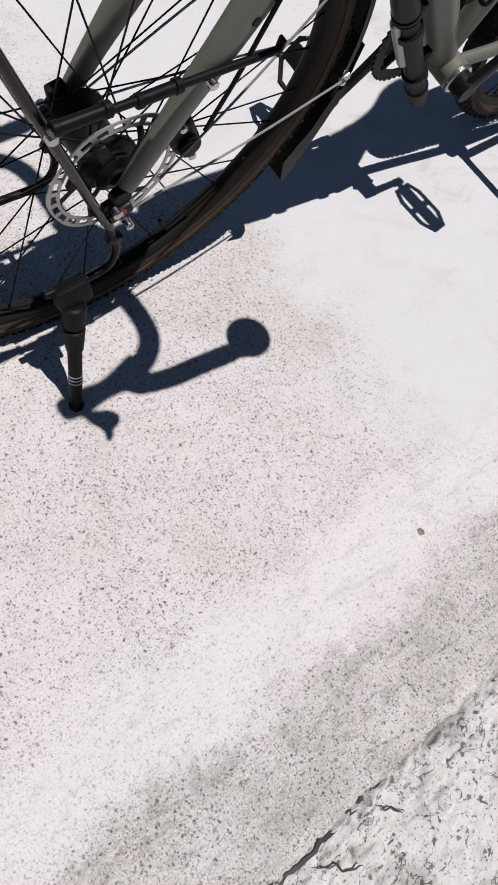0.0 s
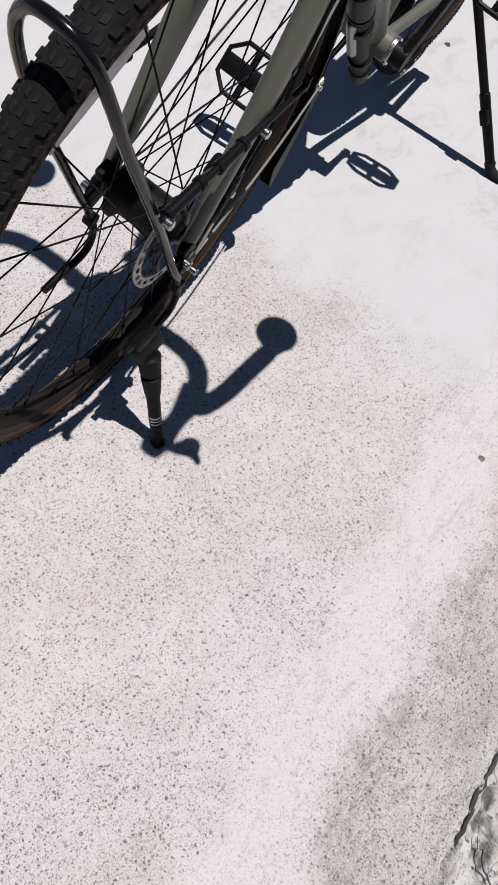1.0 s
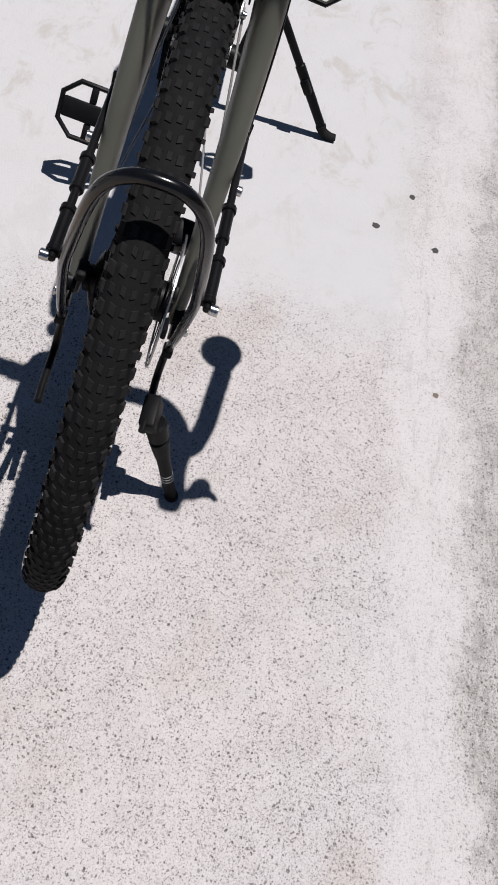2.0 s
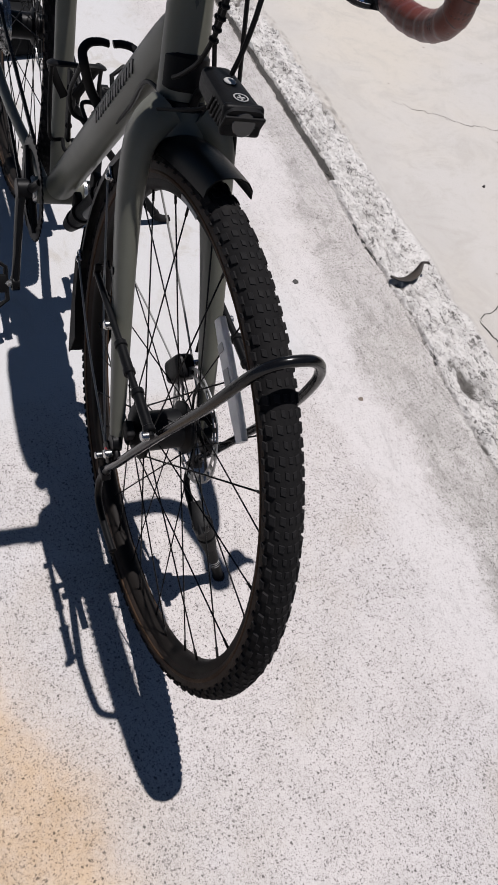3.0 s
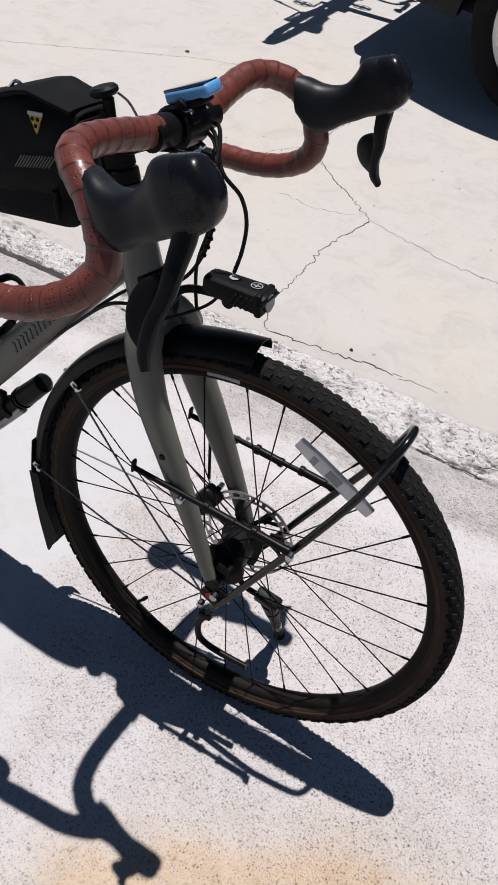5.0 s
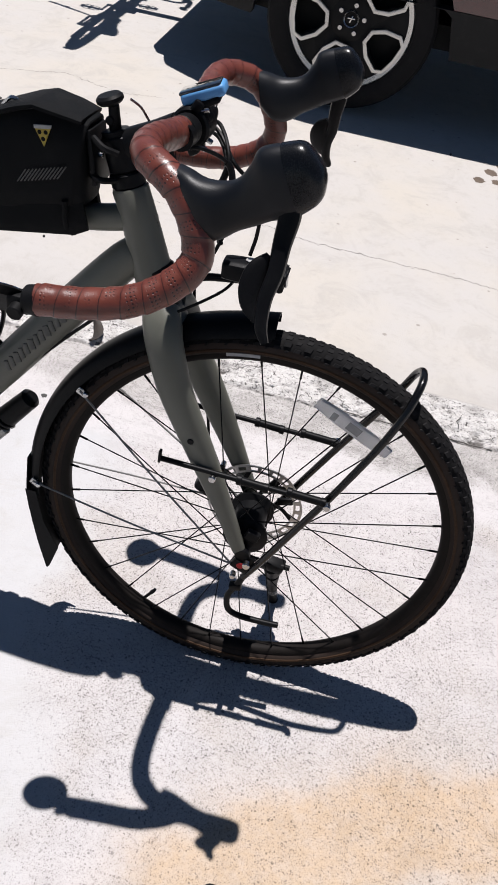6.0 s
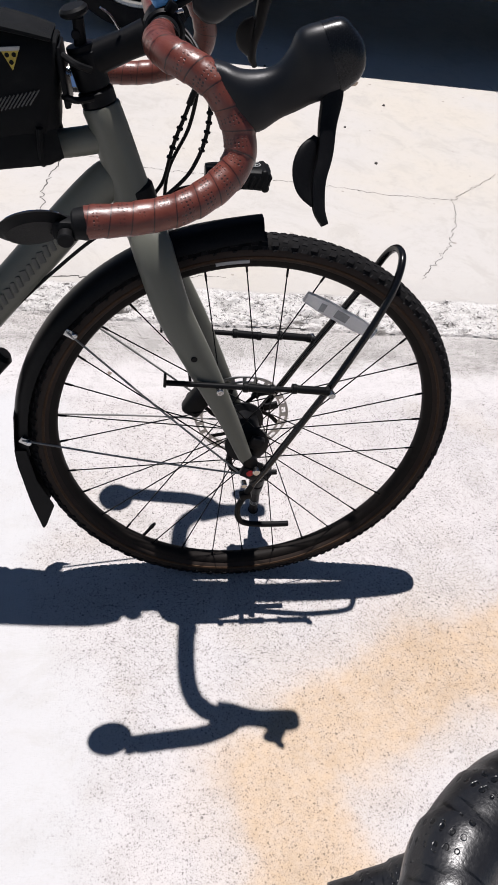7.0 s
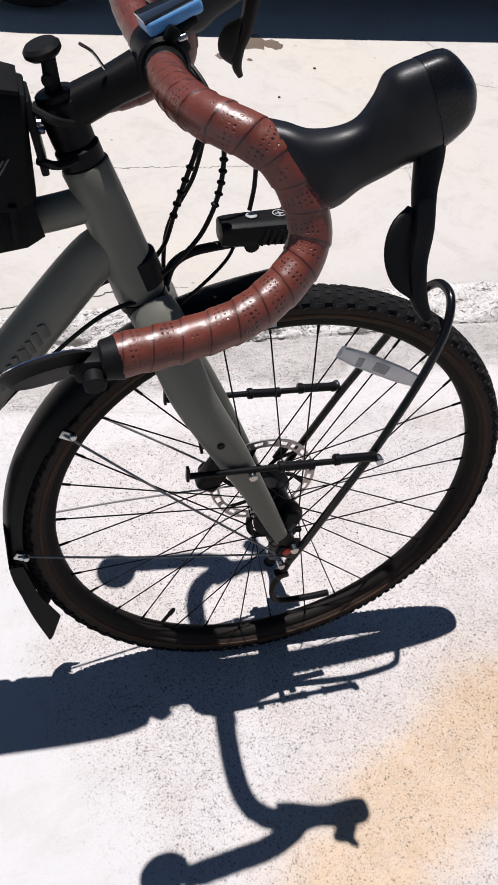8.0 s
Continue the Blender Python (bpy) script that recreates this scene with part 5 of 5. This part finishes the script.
def kickstand(bike, foot):
    """A rear side stand, given by its foot in the bicycle's own axes."""
    foot = Vector(foot)
    top = Vector((-0.872, 0.070, 0.300))
    leg = part("kickstand", join(tube([top + Vector((0, -0.012, 0.03)), top, foot.lerp(top, 0.8), foot.lerp(top, 0.35)], 0.0085, 5, 12), rod(foot.lerp(top, 0.45), foot + (top - foot).normalized() * 0.012, 0.0105, 0.0095, seg=14, bevel=0.002)), BLACK_METAL, bike, "black adjustable kickstand leg")
    part("stand_bracket", join(rbox((0.05, 0.035, 0.05), 0.006, pose(-0.87, 0.060, 0.318)), rbox((0.175, 0.014, 0.060), 0.006, pose(-0.955, 0.086, 0.325, 0, 10, 0)), rbox((0.030, 0.030, 0.050), 0.006, pose(-1.030, 0.082, 0.338))), BLACK_METAL, leg, "black stand bracket along the stays")
    part("height_clip", rbox((0.016, 0.014, 0.03), 0.003, Matrix.Translation(foot.lerp(top, 0.33) + Vector((0.010, 0, 0))) @ (top - foot).to_track_quat("Z", "X").to_matrix().to_4x4()), BLACK_PLASTIC, leg, "height adjuster clip")
    shoe = spline([foot.lerp(top, 0.06), foot.lerp(top, 0.02), foot + Vector((0.0, 0.012, 0.001)), foot + Vector((0.0, 0.026, 0.003))], 4)
    part("stand_shoe", sweep(shoe, np.linspace(0.0115, 0.010, len(shoe)), np.linspace(0.0115, 0.006, len(shoe)), seg=12, side=(1, 0, 0)), RUBBER, leg, "rounded black stand shoe")


def bottle_cages(bike):
    """Two-armed bottle cages on the down tube and the seat tube; each arm curls over at its top."""
    for base, way, up in ((Vector((-0.381, 0, 0.572)), Vector((-0.17, 0, -0.211)), Vector((-0.211, 0, 0.17))), (Vector((-0.668, 0, 0.500)), Vector((0.127, 0, -0.49)), Vector((0.49, 0, 0.127)))):
        way, up = way.normalized(), up.normalized()

        def at(along, y, high):
            return base + way * along + up * high + Vector((0, y, 0))
        turn = way.to_track_quat("X", "Y").to_matrix().to_4x4()
        tongue = moved(rbox((0.115, 0.020, 0.006), 0.0025), Matrix.Translation(at(0.075, 0, 0.030)) @ turn)
        cage = part("bottle_cage", join(tongue, disc(at(0.045, 0, 0.035), 0.006, 0.004, up, 12), disc(at(0.105, 0, 0.035), 0.006, 0.004, up, 12)), BLACK_PLASTIC, bike, "black plastic bottle cage")
        for s in (-1, 1):
            arm = spline([at(0.06, s * 0.009, 0.032), at(0.03, s * 0.026, 0.040), at(0.004, s * 0.038, 0.058), at(0.0, s * 0.040, 0.076), at(-0.002, s * 0.031, 0.087), at(-0.003, s * 0.016, 0.090), at(-0.002, s * 0.003, 0.089)], 6)
            part("cage_arm", sweep(arm, 0.0032, np.linspace(0.0075, 0.0055, len(arm)), seg=12, power=3.0, side=tuple(up)), BLACK_PLASTIC, cage, "curled black cage arm")
            brace = spline([at(0.130, s * 0.008, 0.030), at(0.125, s * 0.030, 0.042), at(0.090, s * 0.038, 0.060), at(0.030, s * 0.039, 0.064), at(0.004, s * 0.039, 0.070)], 5)
            part("cage_brace", sweep(brace, 0.0034, seg=10), BLACK_PLASTIC, cage)
        part("cage_foot", sweep(spline([at(0.130, -0.008, 0.030), at(0.138, -0.010, 0.060), at(0.138, 0.010, 0.060), at(0.130, 0.008, 0.030)], 5), 0.0034, seg=10), BLACK_PLASTIC, cage)


def build_bicycle(label, m):
    bike = thing("bicycle", label, "bicycle", m)
    frame_tubes(bike)
    fork(bike)
    rim = wheel(bike, "front_wheel", AXLE, 6.3, True)
    valve_and_reflector(rim)
    wheel(bike, "rear_wheel", REAR, 9.0, False)
    guard = fender(bike, "front_fender", AXLE, 93.0, 186.0, True, True)
    fender_stays(guard)
    fender(bike, "rear_fender", REAR, 35.0, 175.0, False, False)
    front_rack(bike)
    brake_parts(bike)
    handlebar(bike)
    stem(bike)
    headlight(bike)
    cables(bike)
    drivetrain(bike)
    saddle(bike)
    bottle_cages(bike)
    prop_leg(bike)
    kickstand(bike, (-0.837, 0.302, 0.042))
    return bike


bicycle = build_bicycle("sage grey touring bicycle with red bar tape on its stand", LEAN)


# ---------------------------------------------------------------- things carried on the bicycle
def top_tube_bag():
    bag = thing("top_tube_bag", "black fabric bag strapped on the bicycle's top tube", "bag", LEAN @ Matrix.Diagonal((1.0, 1.2, 1.0, 1.0)))
    rows = [(-0.283, 0.868, 0.018, 0.038), (-0.288, 0.868, 0.028, 0.052), (-0.302, 0.869, 0.033, 0.057), (-0.350, 0.868, 0.035, 0.062), (-0.405, 0.849, 0.036, 0.057), (-0.52, 0.815, 0.034, 0.048), (-0.565, 0.802, 0.028, 0.038), (-0.572, 0.800, 0.018, 0.028)]
    p = spline(rows, 5)
    path = np.c_[p[:, 0], np.zeros(len(p)), p[:, 1]]
    body = part("bag_body", sweep(path, p[:, 2], p[:, 3], seg=28, power=4.5, relief=lambda s, v: 0.0016 * noise.noise(Vector((s * 40, v * 14, 0)))), BLACK_CLOTH, bag, "black cloth bag body")
    part("bag_flap", sweep([(-0.289, 0, 0.923), (-0.315, 0, 0.928), (-0.345, 0, 0.932), (-0.365, 0, 0.926), (-0.42, 0, 0.903), (-0.53, 0, 0.858)], [0.030, 0.035, 0.0368, 0.037, 0.0368, 0.033], [0.004, 0.0045, 0.005, 0.005, 0.0045, 0.004], seg=16, power=4.0), BLACK_CLOTH, bag, "stiff black bag lid with zip")
    for s in (-1, 1):
        part("bag_skirt", sweep([(-0.284, s * 0.021, 0.813), (-0.300, s * 0.024, 0.809), (-0.42, s * 0.024, 0.789), (-0.54, s * 0.022, 0.772), (-0.56, s * 0.020, 0.772)], [0.003, 0.005, 0.005, 0.004, 0.003], [0.022, 0.026, 0.027, 0.026, 0.020], seg=14, power=3.5), BLACK_CLOTH, bag, "black side wing beside the top tube")
    part("zip_pull", tube([(-0.372, -0.012, 0.925), (-0.380, -0.016, 0.930), (-0.392, -0.014, 0.919)], 0.0022, 4, 6), STEEL, bag, "small metal zip pull")
    parts("bag_strap", [tube([(x, -0.034, 0.83), (x, -0.026, 0.792), (x, 0, 0.775), (x, 0.026, 0.792), (x, 0.034, 0.83)], 0.004, 5, 8) for x in (-0.305, -0.47)], BLACK_CLOTH, bag, "black strap under the top tube")
    part("stem_strap", join(rbox((0.007, 0.046, 0.066), 0.002, pose(-0.278, 0, 0.882, 0, -10, 0)), tube([(-0.278, -0.018, 0.906), (-0.262, -0.026, 0.900), (-0.246, -0.020, 0.894)], 0.004, 4, 8), tube([(-0.278, -0.018, 0.862), (-0.262, -0.028, 0.862), (-0.244, -0.021, 0.864)], 0.004, 4, 8)), BLACK_PLASTIC, bag, "black buckle strap to the stem")
    for s in (-1, 1):
        part("bag_badge", plate([(-0.342, 0.910), (-0.322, 0.913), (-0.330, 0.890)], s * 0.0344, s * 0.0362), YELLOW, bag, "yellow triangle badge")
        part("badge_bar", plate([(-0.3425, 0.9125), (-0.3215, 0.9155), (-0.322, 0.9115), (-0.342, 0.9085)], s * 0.0346, s * 0.0366), WHITE_MARK, bag, "pale bar above the badge")
        parts("badge_dot", [disc((x, s * 0.0364, z), 0.0026, 0.0012, (0, 1, 0), 10) for x, z in ((-0.3355, 0.9055), (-0.328, 0.9065), (-0.331, 0.8985))], BLACK_CLOTH, bag)
        parts("bag_stripe", [sweep([(-0.303 - 0.0046 * k, s * 0.0354, 0.872 - 0.0013 * k), (-0.314 - 0.0046 * k, s * 0.0354, 0.855 - 0.0013 * k)], 0.0006, 0.0009, seg=6) for k in range(12)], DARK_MARK, bag)


def bike_computer():
    m = LEAN @ pose(-0.157, 0.002, 0.977, 0, -24, 6)
    unit = thing("bike_computer", "bike computer in a light blue case on the handlebar", "bike computer", m)
    part("case", rbox((0.052, 0.037, 0.013), 0.004, None, 3), BLUE_CASE, unit, "light blue silicone case")
    part("screen", rbox((0.049, 0.034, 0.004), 0.0015, pose(-0.002, 0, 0.0065, 0, 0, 0)), CAR_GLASS, unit, "dark glossy screen")
    part("mount_arm", join(rbox((0.044, 0.03, 0.008), 0.003, pose(-0.004, -0.004, -0.011, 0, -8, 0)), rbox((0.018, 0.022, 0.022), 0.004, pose(-0.006, -0.008, -0.020, 0, -14, 0))), BLACK_PLASTIC, unit, "black handlebar mount")


def mini_pump():
    pump = thing("mini_pump", "silver and black mini pump strapped under the down tube", "pump", LEAN)
    a, b = Vector((-0.378, 0.022, 0.474)), Vector((-0.600, 0.022, 0.208))
    way = (b - a).normalized()
    part("barrel", rod(a + way * 0.06, b - way * 0.05, 0.0150, seg=22, bevel=0.001), BLACK_PLASTIC, pump, "black pump barrel")
    ahead = Vector((0.0105, -0.004, -0.0087))
    part("barrel_sleeve", rod(a + way * 0.085 + ahead, a + way * 0.200 + ahead, 0.0085, seg=18, bevel=0.002), DULL_ALLOY, pump, "polished aluminium tube beside the barrel")
    part("handle", rod(a, a + way * 0.072, 0.0165, 0.0185, seg=22, bevel=0.006), BLACK_PLASTIC, pump, "rounded black handle")
    parts("handle_ring", (rod(a + way * 0.070, a + way * 0.076, 0.0195, seg=22, bevel=0.001), rod(a + way * 0.080, a + way * 0.084, 0.0185, seg=22, bevel=0.001)), BLACK_PLASTIC, pump, "black collar ring")
    part("head", rod(b - way * 0.055, b, 0.018, 0.014, seg=20, bevel=0.004), BLACK_PLASTIC, pump, "black pump head")
    for d in (0.12, 0.25):
        c = a + way * d
        part("pump_strap", join(rod(c - way * 0.008, c + way * 0.008, 0.0192, seg=22, bevel=0.001), rbox((0.016, 0.014, 0.030), 0.003, Matrix.Translation(c + Vector((-0.010, -0.008, 0.018))))), BLACK_PLASTIC, pump, "black strap bracket")


# an invented bag shape, used only to fill a dark area
def pannier(m, label):
    bag = thing("pannier", label, "pannier bag", m)
    rows = [(0.000, 0.145, 0.050), (0.012, 0.162, 0.062), (0.10, 0.170, 0.068), (0.22, 0.172, 0.068), (0.29, 0.160, 0.055), (0.325, 0.140, 0.030), (0.345, 0.125, 0.016)]
    p = spline(rows, 5)
    path = np.c_[np.zeros(len(p)), np.zeros(len(p)), p[:, 0]]
    part("bag_body", sweep(path, p[:, 2], p[:, 1], seg=32, power=4.0, relief=lambda d, v: 0.003 * noise.noise(Vector((d * 9, v * 11, 2.0)))), BLACK_CLOTH, bag, "black waterproof cloth body")
    part("roll_closure", rod((-0.135, 0, 0.348), (0.135, 0, 0.348), 0.018, seg=16, bevel=0.004), BLACK_CLOTH, bag, "rolled black top")
    for x in (-0.09, 0.09):
        part("pannier_strap", tube([(x, 0.055, 0.335), (x, 0.071, 0.25), (x, 0.071, 0.12), (x, 0.060, 0.015)], 0.004, 5, 8), BLACK_CLOTH, bag, "black webbing strap")
        part("pannier_hook", rbox((0.030, 0.014, 0.036), 0.004, pose(x, -0.066, 0.285)), BLACK_PLASTIC, bag, "black plastic rack hook")


top_tube_bag()
bike_computer()
mini_pump()
# added to darken the ground behind the bicycle, where the cause is unknown
pannier(pose(-1.730, 0.185, 0.052, 90, 0, 4), "black bag shape added to fill an unidentified dark area behind the bicycle")


# ---------------------------------------------------------------- two more bicycles
second = copy_thing(bicycle, pose(0.107, -0.944, 0.0, 0, 0, 10))
tagged(second, "bicycle with black bar tape and silver levers standing close by", "bicycle")
for o in [o for o in second.children_recursive if o.name.split(".")[0] in ("bar_tape", "brake_lever", "shift_paddle", "bar_end_mirror", "mirror_shell", "mirror_glass")]:
    bpy.data.objects.remove(o)


def straight_drops(bar):
    """Unflared drops in black tape with long silver levers."""
    rows = [(-0.166, -0.030, 0.941), (-0.170, -0.070, 0.943), (-0.179, -0.120, 0.946), (-0.182, -0.165, 0.949), (-0.166, -0.200, 0.952), (-0.138, -0.217, 0.952), (-0.112, -0.222, 0.944), (-0.094, -0.222, 0.922), (-0.087, -0.222, 0.893), (-0.092, -0.222, 0.858), (-0.108, -0.222, 0.822), (-0.130, -0.222, 0.800), (-0.160, -0.222, 0.788)]
    right = sweep(spline(rows, 14), 0.0166, seg=24, side=(0, 0, 1), uv=True, relief=lambda s, v: 0.0011 * ((s * 52.0 + v) % 1.0) - 0.0006)
    for geo in (right, mirrored(right)):
        part("bar_tape", geo, TAPE_BLACK, bar, "perforated black bar tape")
    for s in (-1, 1):
        rows = [(-0.014, 0.229, 0.962, 0.008, 0.0065), (-0.018, 0.234, 0.948, 0.008, 0.007), (-0.020, 0.247, 0.930, 0.0075, 0.006), (-0.014, 0.273, 0.905, 0.007, 0.0055), (-0.006, 0.292, 0.885, 0.0065, 0.0052)]
        p = spline([(r[0], s * r[1], *r[2:]) for r in rows], 6)
        lever = part("brake_lever", sweep(p[:, :3], p[:, 3], p[:, 4], seg=14, power=3.0), SILVER_LEVER, bar, "long silver brake lever")
        part("lever_tip", rod((-0.0145, s * 0.272, 0.906), (-0.0035, s * 0.302, 0.876), 0.0070, 0.0062, seg=12, bevel=0.002), BLACK_PLASTIC, lever, "black lever tip")


straight_drops([o for o in second.children if o.name.startswith("handlebar")][0])

# ---------------------------------------------------------------- parked car
def car():
    SIDE = 2.93
    body = thing("car", "large dark maroon car with grey cladding parked on the slab", "car", pose(0, SIDE, 0))
    cx, cz, arch = -0.16, 0.377, 0.43
    # side skin with wheel arches cut through, thickness inwards
    def skin(z0, z1, bulge):
        cols = [-1.10 + 0.04 * k for k in range(144)]
        verts, faces = [], []
        for x in cols:
            low = z0
            for wx in (cx, cx + 3.05):
                if abs(x - wx) < arch:
                    low = max(low, cz + math.sqrt(arch * arch - (x - wx) ** 2))
            low = min(low, z1 - 0.002)
            for k in range(5):
                z = low + (z1 - low) * k / 4
                inset = bulge * math.sin(math.pi * min(1.0, max(0.0, (z - 0.25) / 0.95)))
                corner = 0.36 * max(0.0, (-0.30 - x) / 0.85) ** 1.7
                verts.append((x, 0.03 - inset + corner, z))
        for i in range(len(cols) - 1):
            for k in range(4):
                a = 5 * i + k
                faces.append((a, a + 5, a + 6, a + 1))
        back = len(verts)
        verts += [(x, y + 0.08, z) for x, y, z in verts]
        faces += [tuple(reversed([i + back for i in f])) for f in list(faces)]
        n = len(cols)
        for i in range(n - 1):
            for k in (0, 4):
                a, b = 5 * i + k, 5 * (i + 1) + k
                faces.append((a, b, b + back, a + back))
        return verts, faces
    part("side_panel", skin(0.50, 1.12, 0.05), CAR_PAINT, body, "maroon painted body side")
    part("side_cladding", skin(0.30, 0.497, 0.05), CLADDING, body, "dark grey lower cladding")
    # plan of the body with its rounded rear corner
    def slab(inset, z0, z1):
        plan = [(-1.175, 1.0), (-1.165, 0.56), (-1.11, 0.40), (-1.02, 0.315), (-0.88, 0.235), (-0.60, 0.155), (-0.30, 0.085), (4.45, 0.085), (4.45, 1.87), (-0.90, 1.85), (-1.11, 1.66), (-1.165, 1.45)]
        plan = [(x + (inset if x < 0 else -inset), y + (inset if y < 1 else -inset)) for x, y in plan]
        n = len(plan)
        verts = [(x, y, z) for z in (z0, z1) for x, y in plan]
        return verts, [tuple(reversed(range(n))), tuple(range(n, 2 * n)), *[(k, (k + 1) % n, (k + 1) % n + n, k + n) for k in range(n)]]
    part("underbody", join(slab(0.03, 0.31, 0.41), rbox((4.9, 0.10, 0.5), 0.02, pose(1.85, 0.42, 0.62))), CAR_DARK, body, "black underbody", smooth=False)
    part("rear_bumper", rbox((0.22, 1.24, 0.42), 0.06, pose(-1.08, 1.02, 0.55), 4), CLADDING, body, "dark grey rear bumper")
    part("far_side", rbox((5.3, 0.10, 0.75), 0.03, pose(1.78, 1.90, 0.75)), CAR_PAINT, body, "maroon far body side")
    part("deck", slab(0.0, 1.06, 1.16), CAR_PAINT, body, "maroon shoulder and bonnet", smooth=False)
    part("tailgate", rbox((0.10, 1.14, 0.62), 0.04, pose(-1.10, 1.02, 0.88)), CAR_PAINT, body, "maroon tailgate")
    cabin = [(-0.80, 1.16), (3.35, 1.16), (2.55, 1.62), (1.6, 1.72), (-0.35, 1.70), (-0.66, 1.55)]
    part("cabin", plate(cabin, 0.18, 1.78), CAR_GLASS, body, "dark tinted glasshouse")
    part("roof", rbox((2.9, 1.42, 0.06), 0.03, pose(1.05, 0.98, 1.735)), CAR_PAINT, body, "maroon roof")
    for wx in (cx, cx + 3.05):
        tyre = part("wheel", revolve([(0.275, 0.01), (0.290, -0.004), (0.330, -0.010), (0.362, 0.0), (0.377, 0.03), (0.377, 0.21), (0.362, 0.24), (0.275, 0.23)], (wx, 0.0, cz), 72), RUBBER, body, "black car tyre")
        part("rim_barrel", revolve([(0.275, 0.012), (0.268, 0.020), (0.250, 0.06), (0.250, 0.22), (0.275, 0.225)], (wx, 0.0, cz), 72), CAR_DARK, tyre, "black rim barrel")
        part("rim_lip", revolve([(0.277, 0.008), (0.272, 0.002), (0.252, 0.006), (0.252, 0.018), (0.275, 0.018)], (wx, 0.0, cz), 72), ALLOY, tyre, "machined silver rim lip")
        part("rim_disc", join(revolve([(0.0, 0.030), (0.085, 0.026), (0.098, 0.034), (0.098, 0.075), (0.0, 0.075)], (wx, 0.0, cz), 48, closed=False), revolve([(0.0, 0.11), (0.25, 0.11), (0.25, 0.12), (0.0, 0.12)], (wx, 0.0, cz), 48)), CAR_DARK, tyre, "glossy black rim centre")
        for k in range(5):
            a = radians(72 * k - 65)
            def at(r, off, y):
                return (wx + r * math.cos(a) - off * math.sin(a), y, cz + r * math.sin(a) + off * math.cos(a))
            rows = [(0.085, 0.045), (0.16, 0.050), (0.225, 0.070), (0.266, 0.090)]
            outline = [(r, w) for r, w in rows] + [(r, -w) for r, w in reversed(rows)]
            n = len(outline)
            verts = [at(r, w, 0.030 if r < 0.1 else 0.016) for r, w in outline] + [at(r, w, 0.06) for r, w in outline]
            faces = [tuple(range(n)), tuple(reversed(range(n, 2 * n))), *[(q, q + n, (q + 1) % n + n, (q + 1) % n) for q in range(n)]]
            part("rim_spoke", (verts, faces), CAR_DARK, tyre, "broad black rim spoke", smooth=False)
            # silver frame of the window beside the spoke
            b = a + radians(36)
            def across(r, off, y):
                return (wx + r * math.cos(b) - off * math.sin(b), y, cz + r * math.sin(b) + off * math.cos(b))
            window = [(0.105, 0.026), (0.150, 0.066), (0.215, 0.088), (0.250, 0.066), (0.258, 0.0), (0.250, -0.066), (0.215, -0.088), (0.150, -0.066), (0.105, -0.026)]
            ring = [across(r, off, 0.010) for r, off in window]
            part("window_frame", sweep(ring, 0.006, 0.0105, seg=8, side=(0, 1, 0), power=3.0, closed=True), ALLOY, tyre, "machined silver frame of a rim window")
            nut = (wx + 0.058 * math.cos(a), 0.024, cz + 0.058 * math.sin(a))
            part("wheel_nut", disc(nut, 0.0105, 0.012, (0, 1, 0), 10), STEEL, tyre, "silver wheel nut")
        part("hub_cap", revolve([(0.029, 0.022), (0.033, 0.018), (0.036, 0.022), (0.033, 0.027)], (wx, 0.0, cz), 36), STEEL, tyre, "ring of the centre cap, emblem as a plain shape")
        part("cap_mark", join(rbox((0.034, 0.003, 0.006), 0.001, pose(wx, 0.021, cz + 0.004, 0, 0, 0)), rbox((0.006, 0.003, 0.030), 0.001, pose(wx, 0.0215, cz, 0, 20, 0))), STEEL, tyre)
    carrier = part("bike_carrier", join(rbox((0.46, 0.06, 0.06), 0.008, pose(-1.28, 0.98, 0.50)), rbox((0.06, 0.06, 0.30), 0.008, pose(-1.50, 0.98, 0.62)), rbox((0.035, 1.50, 0.04), 0.01, pose(-1.60, 1.12, 0.72)), rbox((0.10, 0.05, 0.04), 0.008, pose(-1.55, 0.98, 0.74))), CAR_DARK, body, "black hitch bicycle carrier")
    return body


car()
third = copy_thing(bicycle, pose(-1.60, 4.62, 0.745, 0, 0, 90))
tagged(third, "bicycle standing on the carrier behind the car", "bicycle")
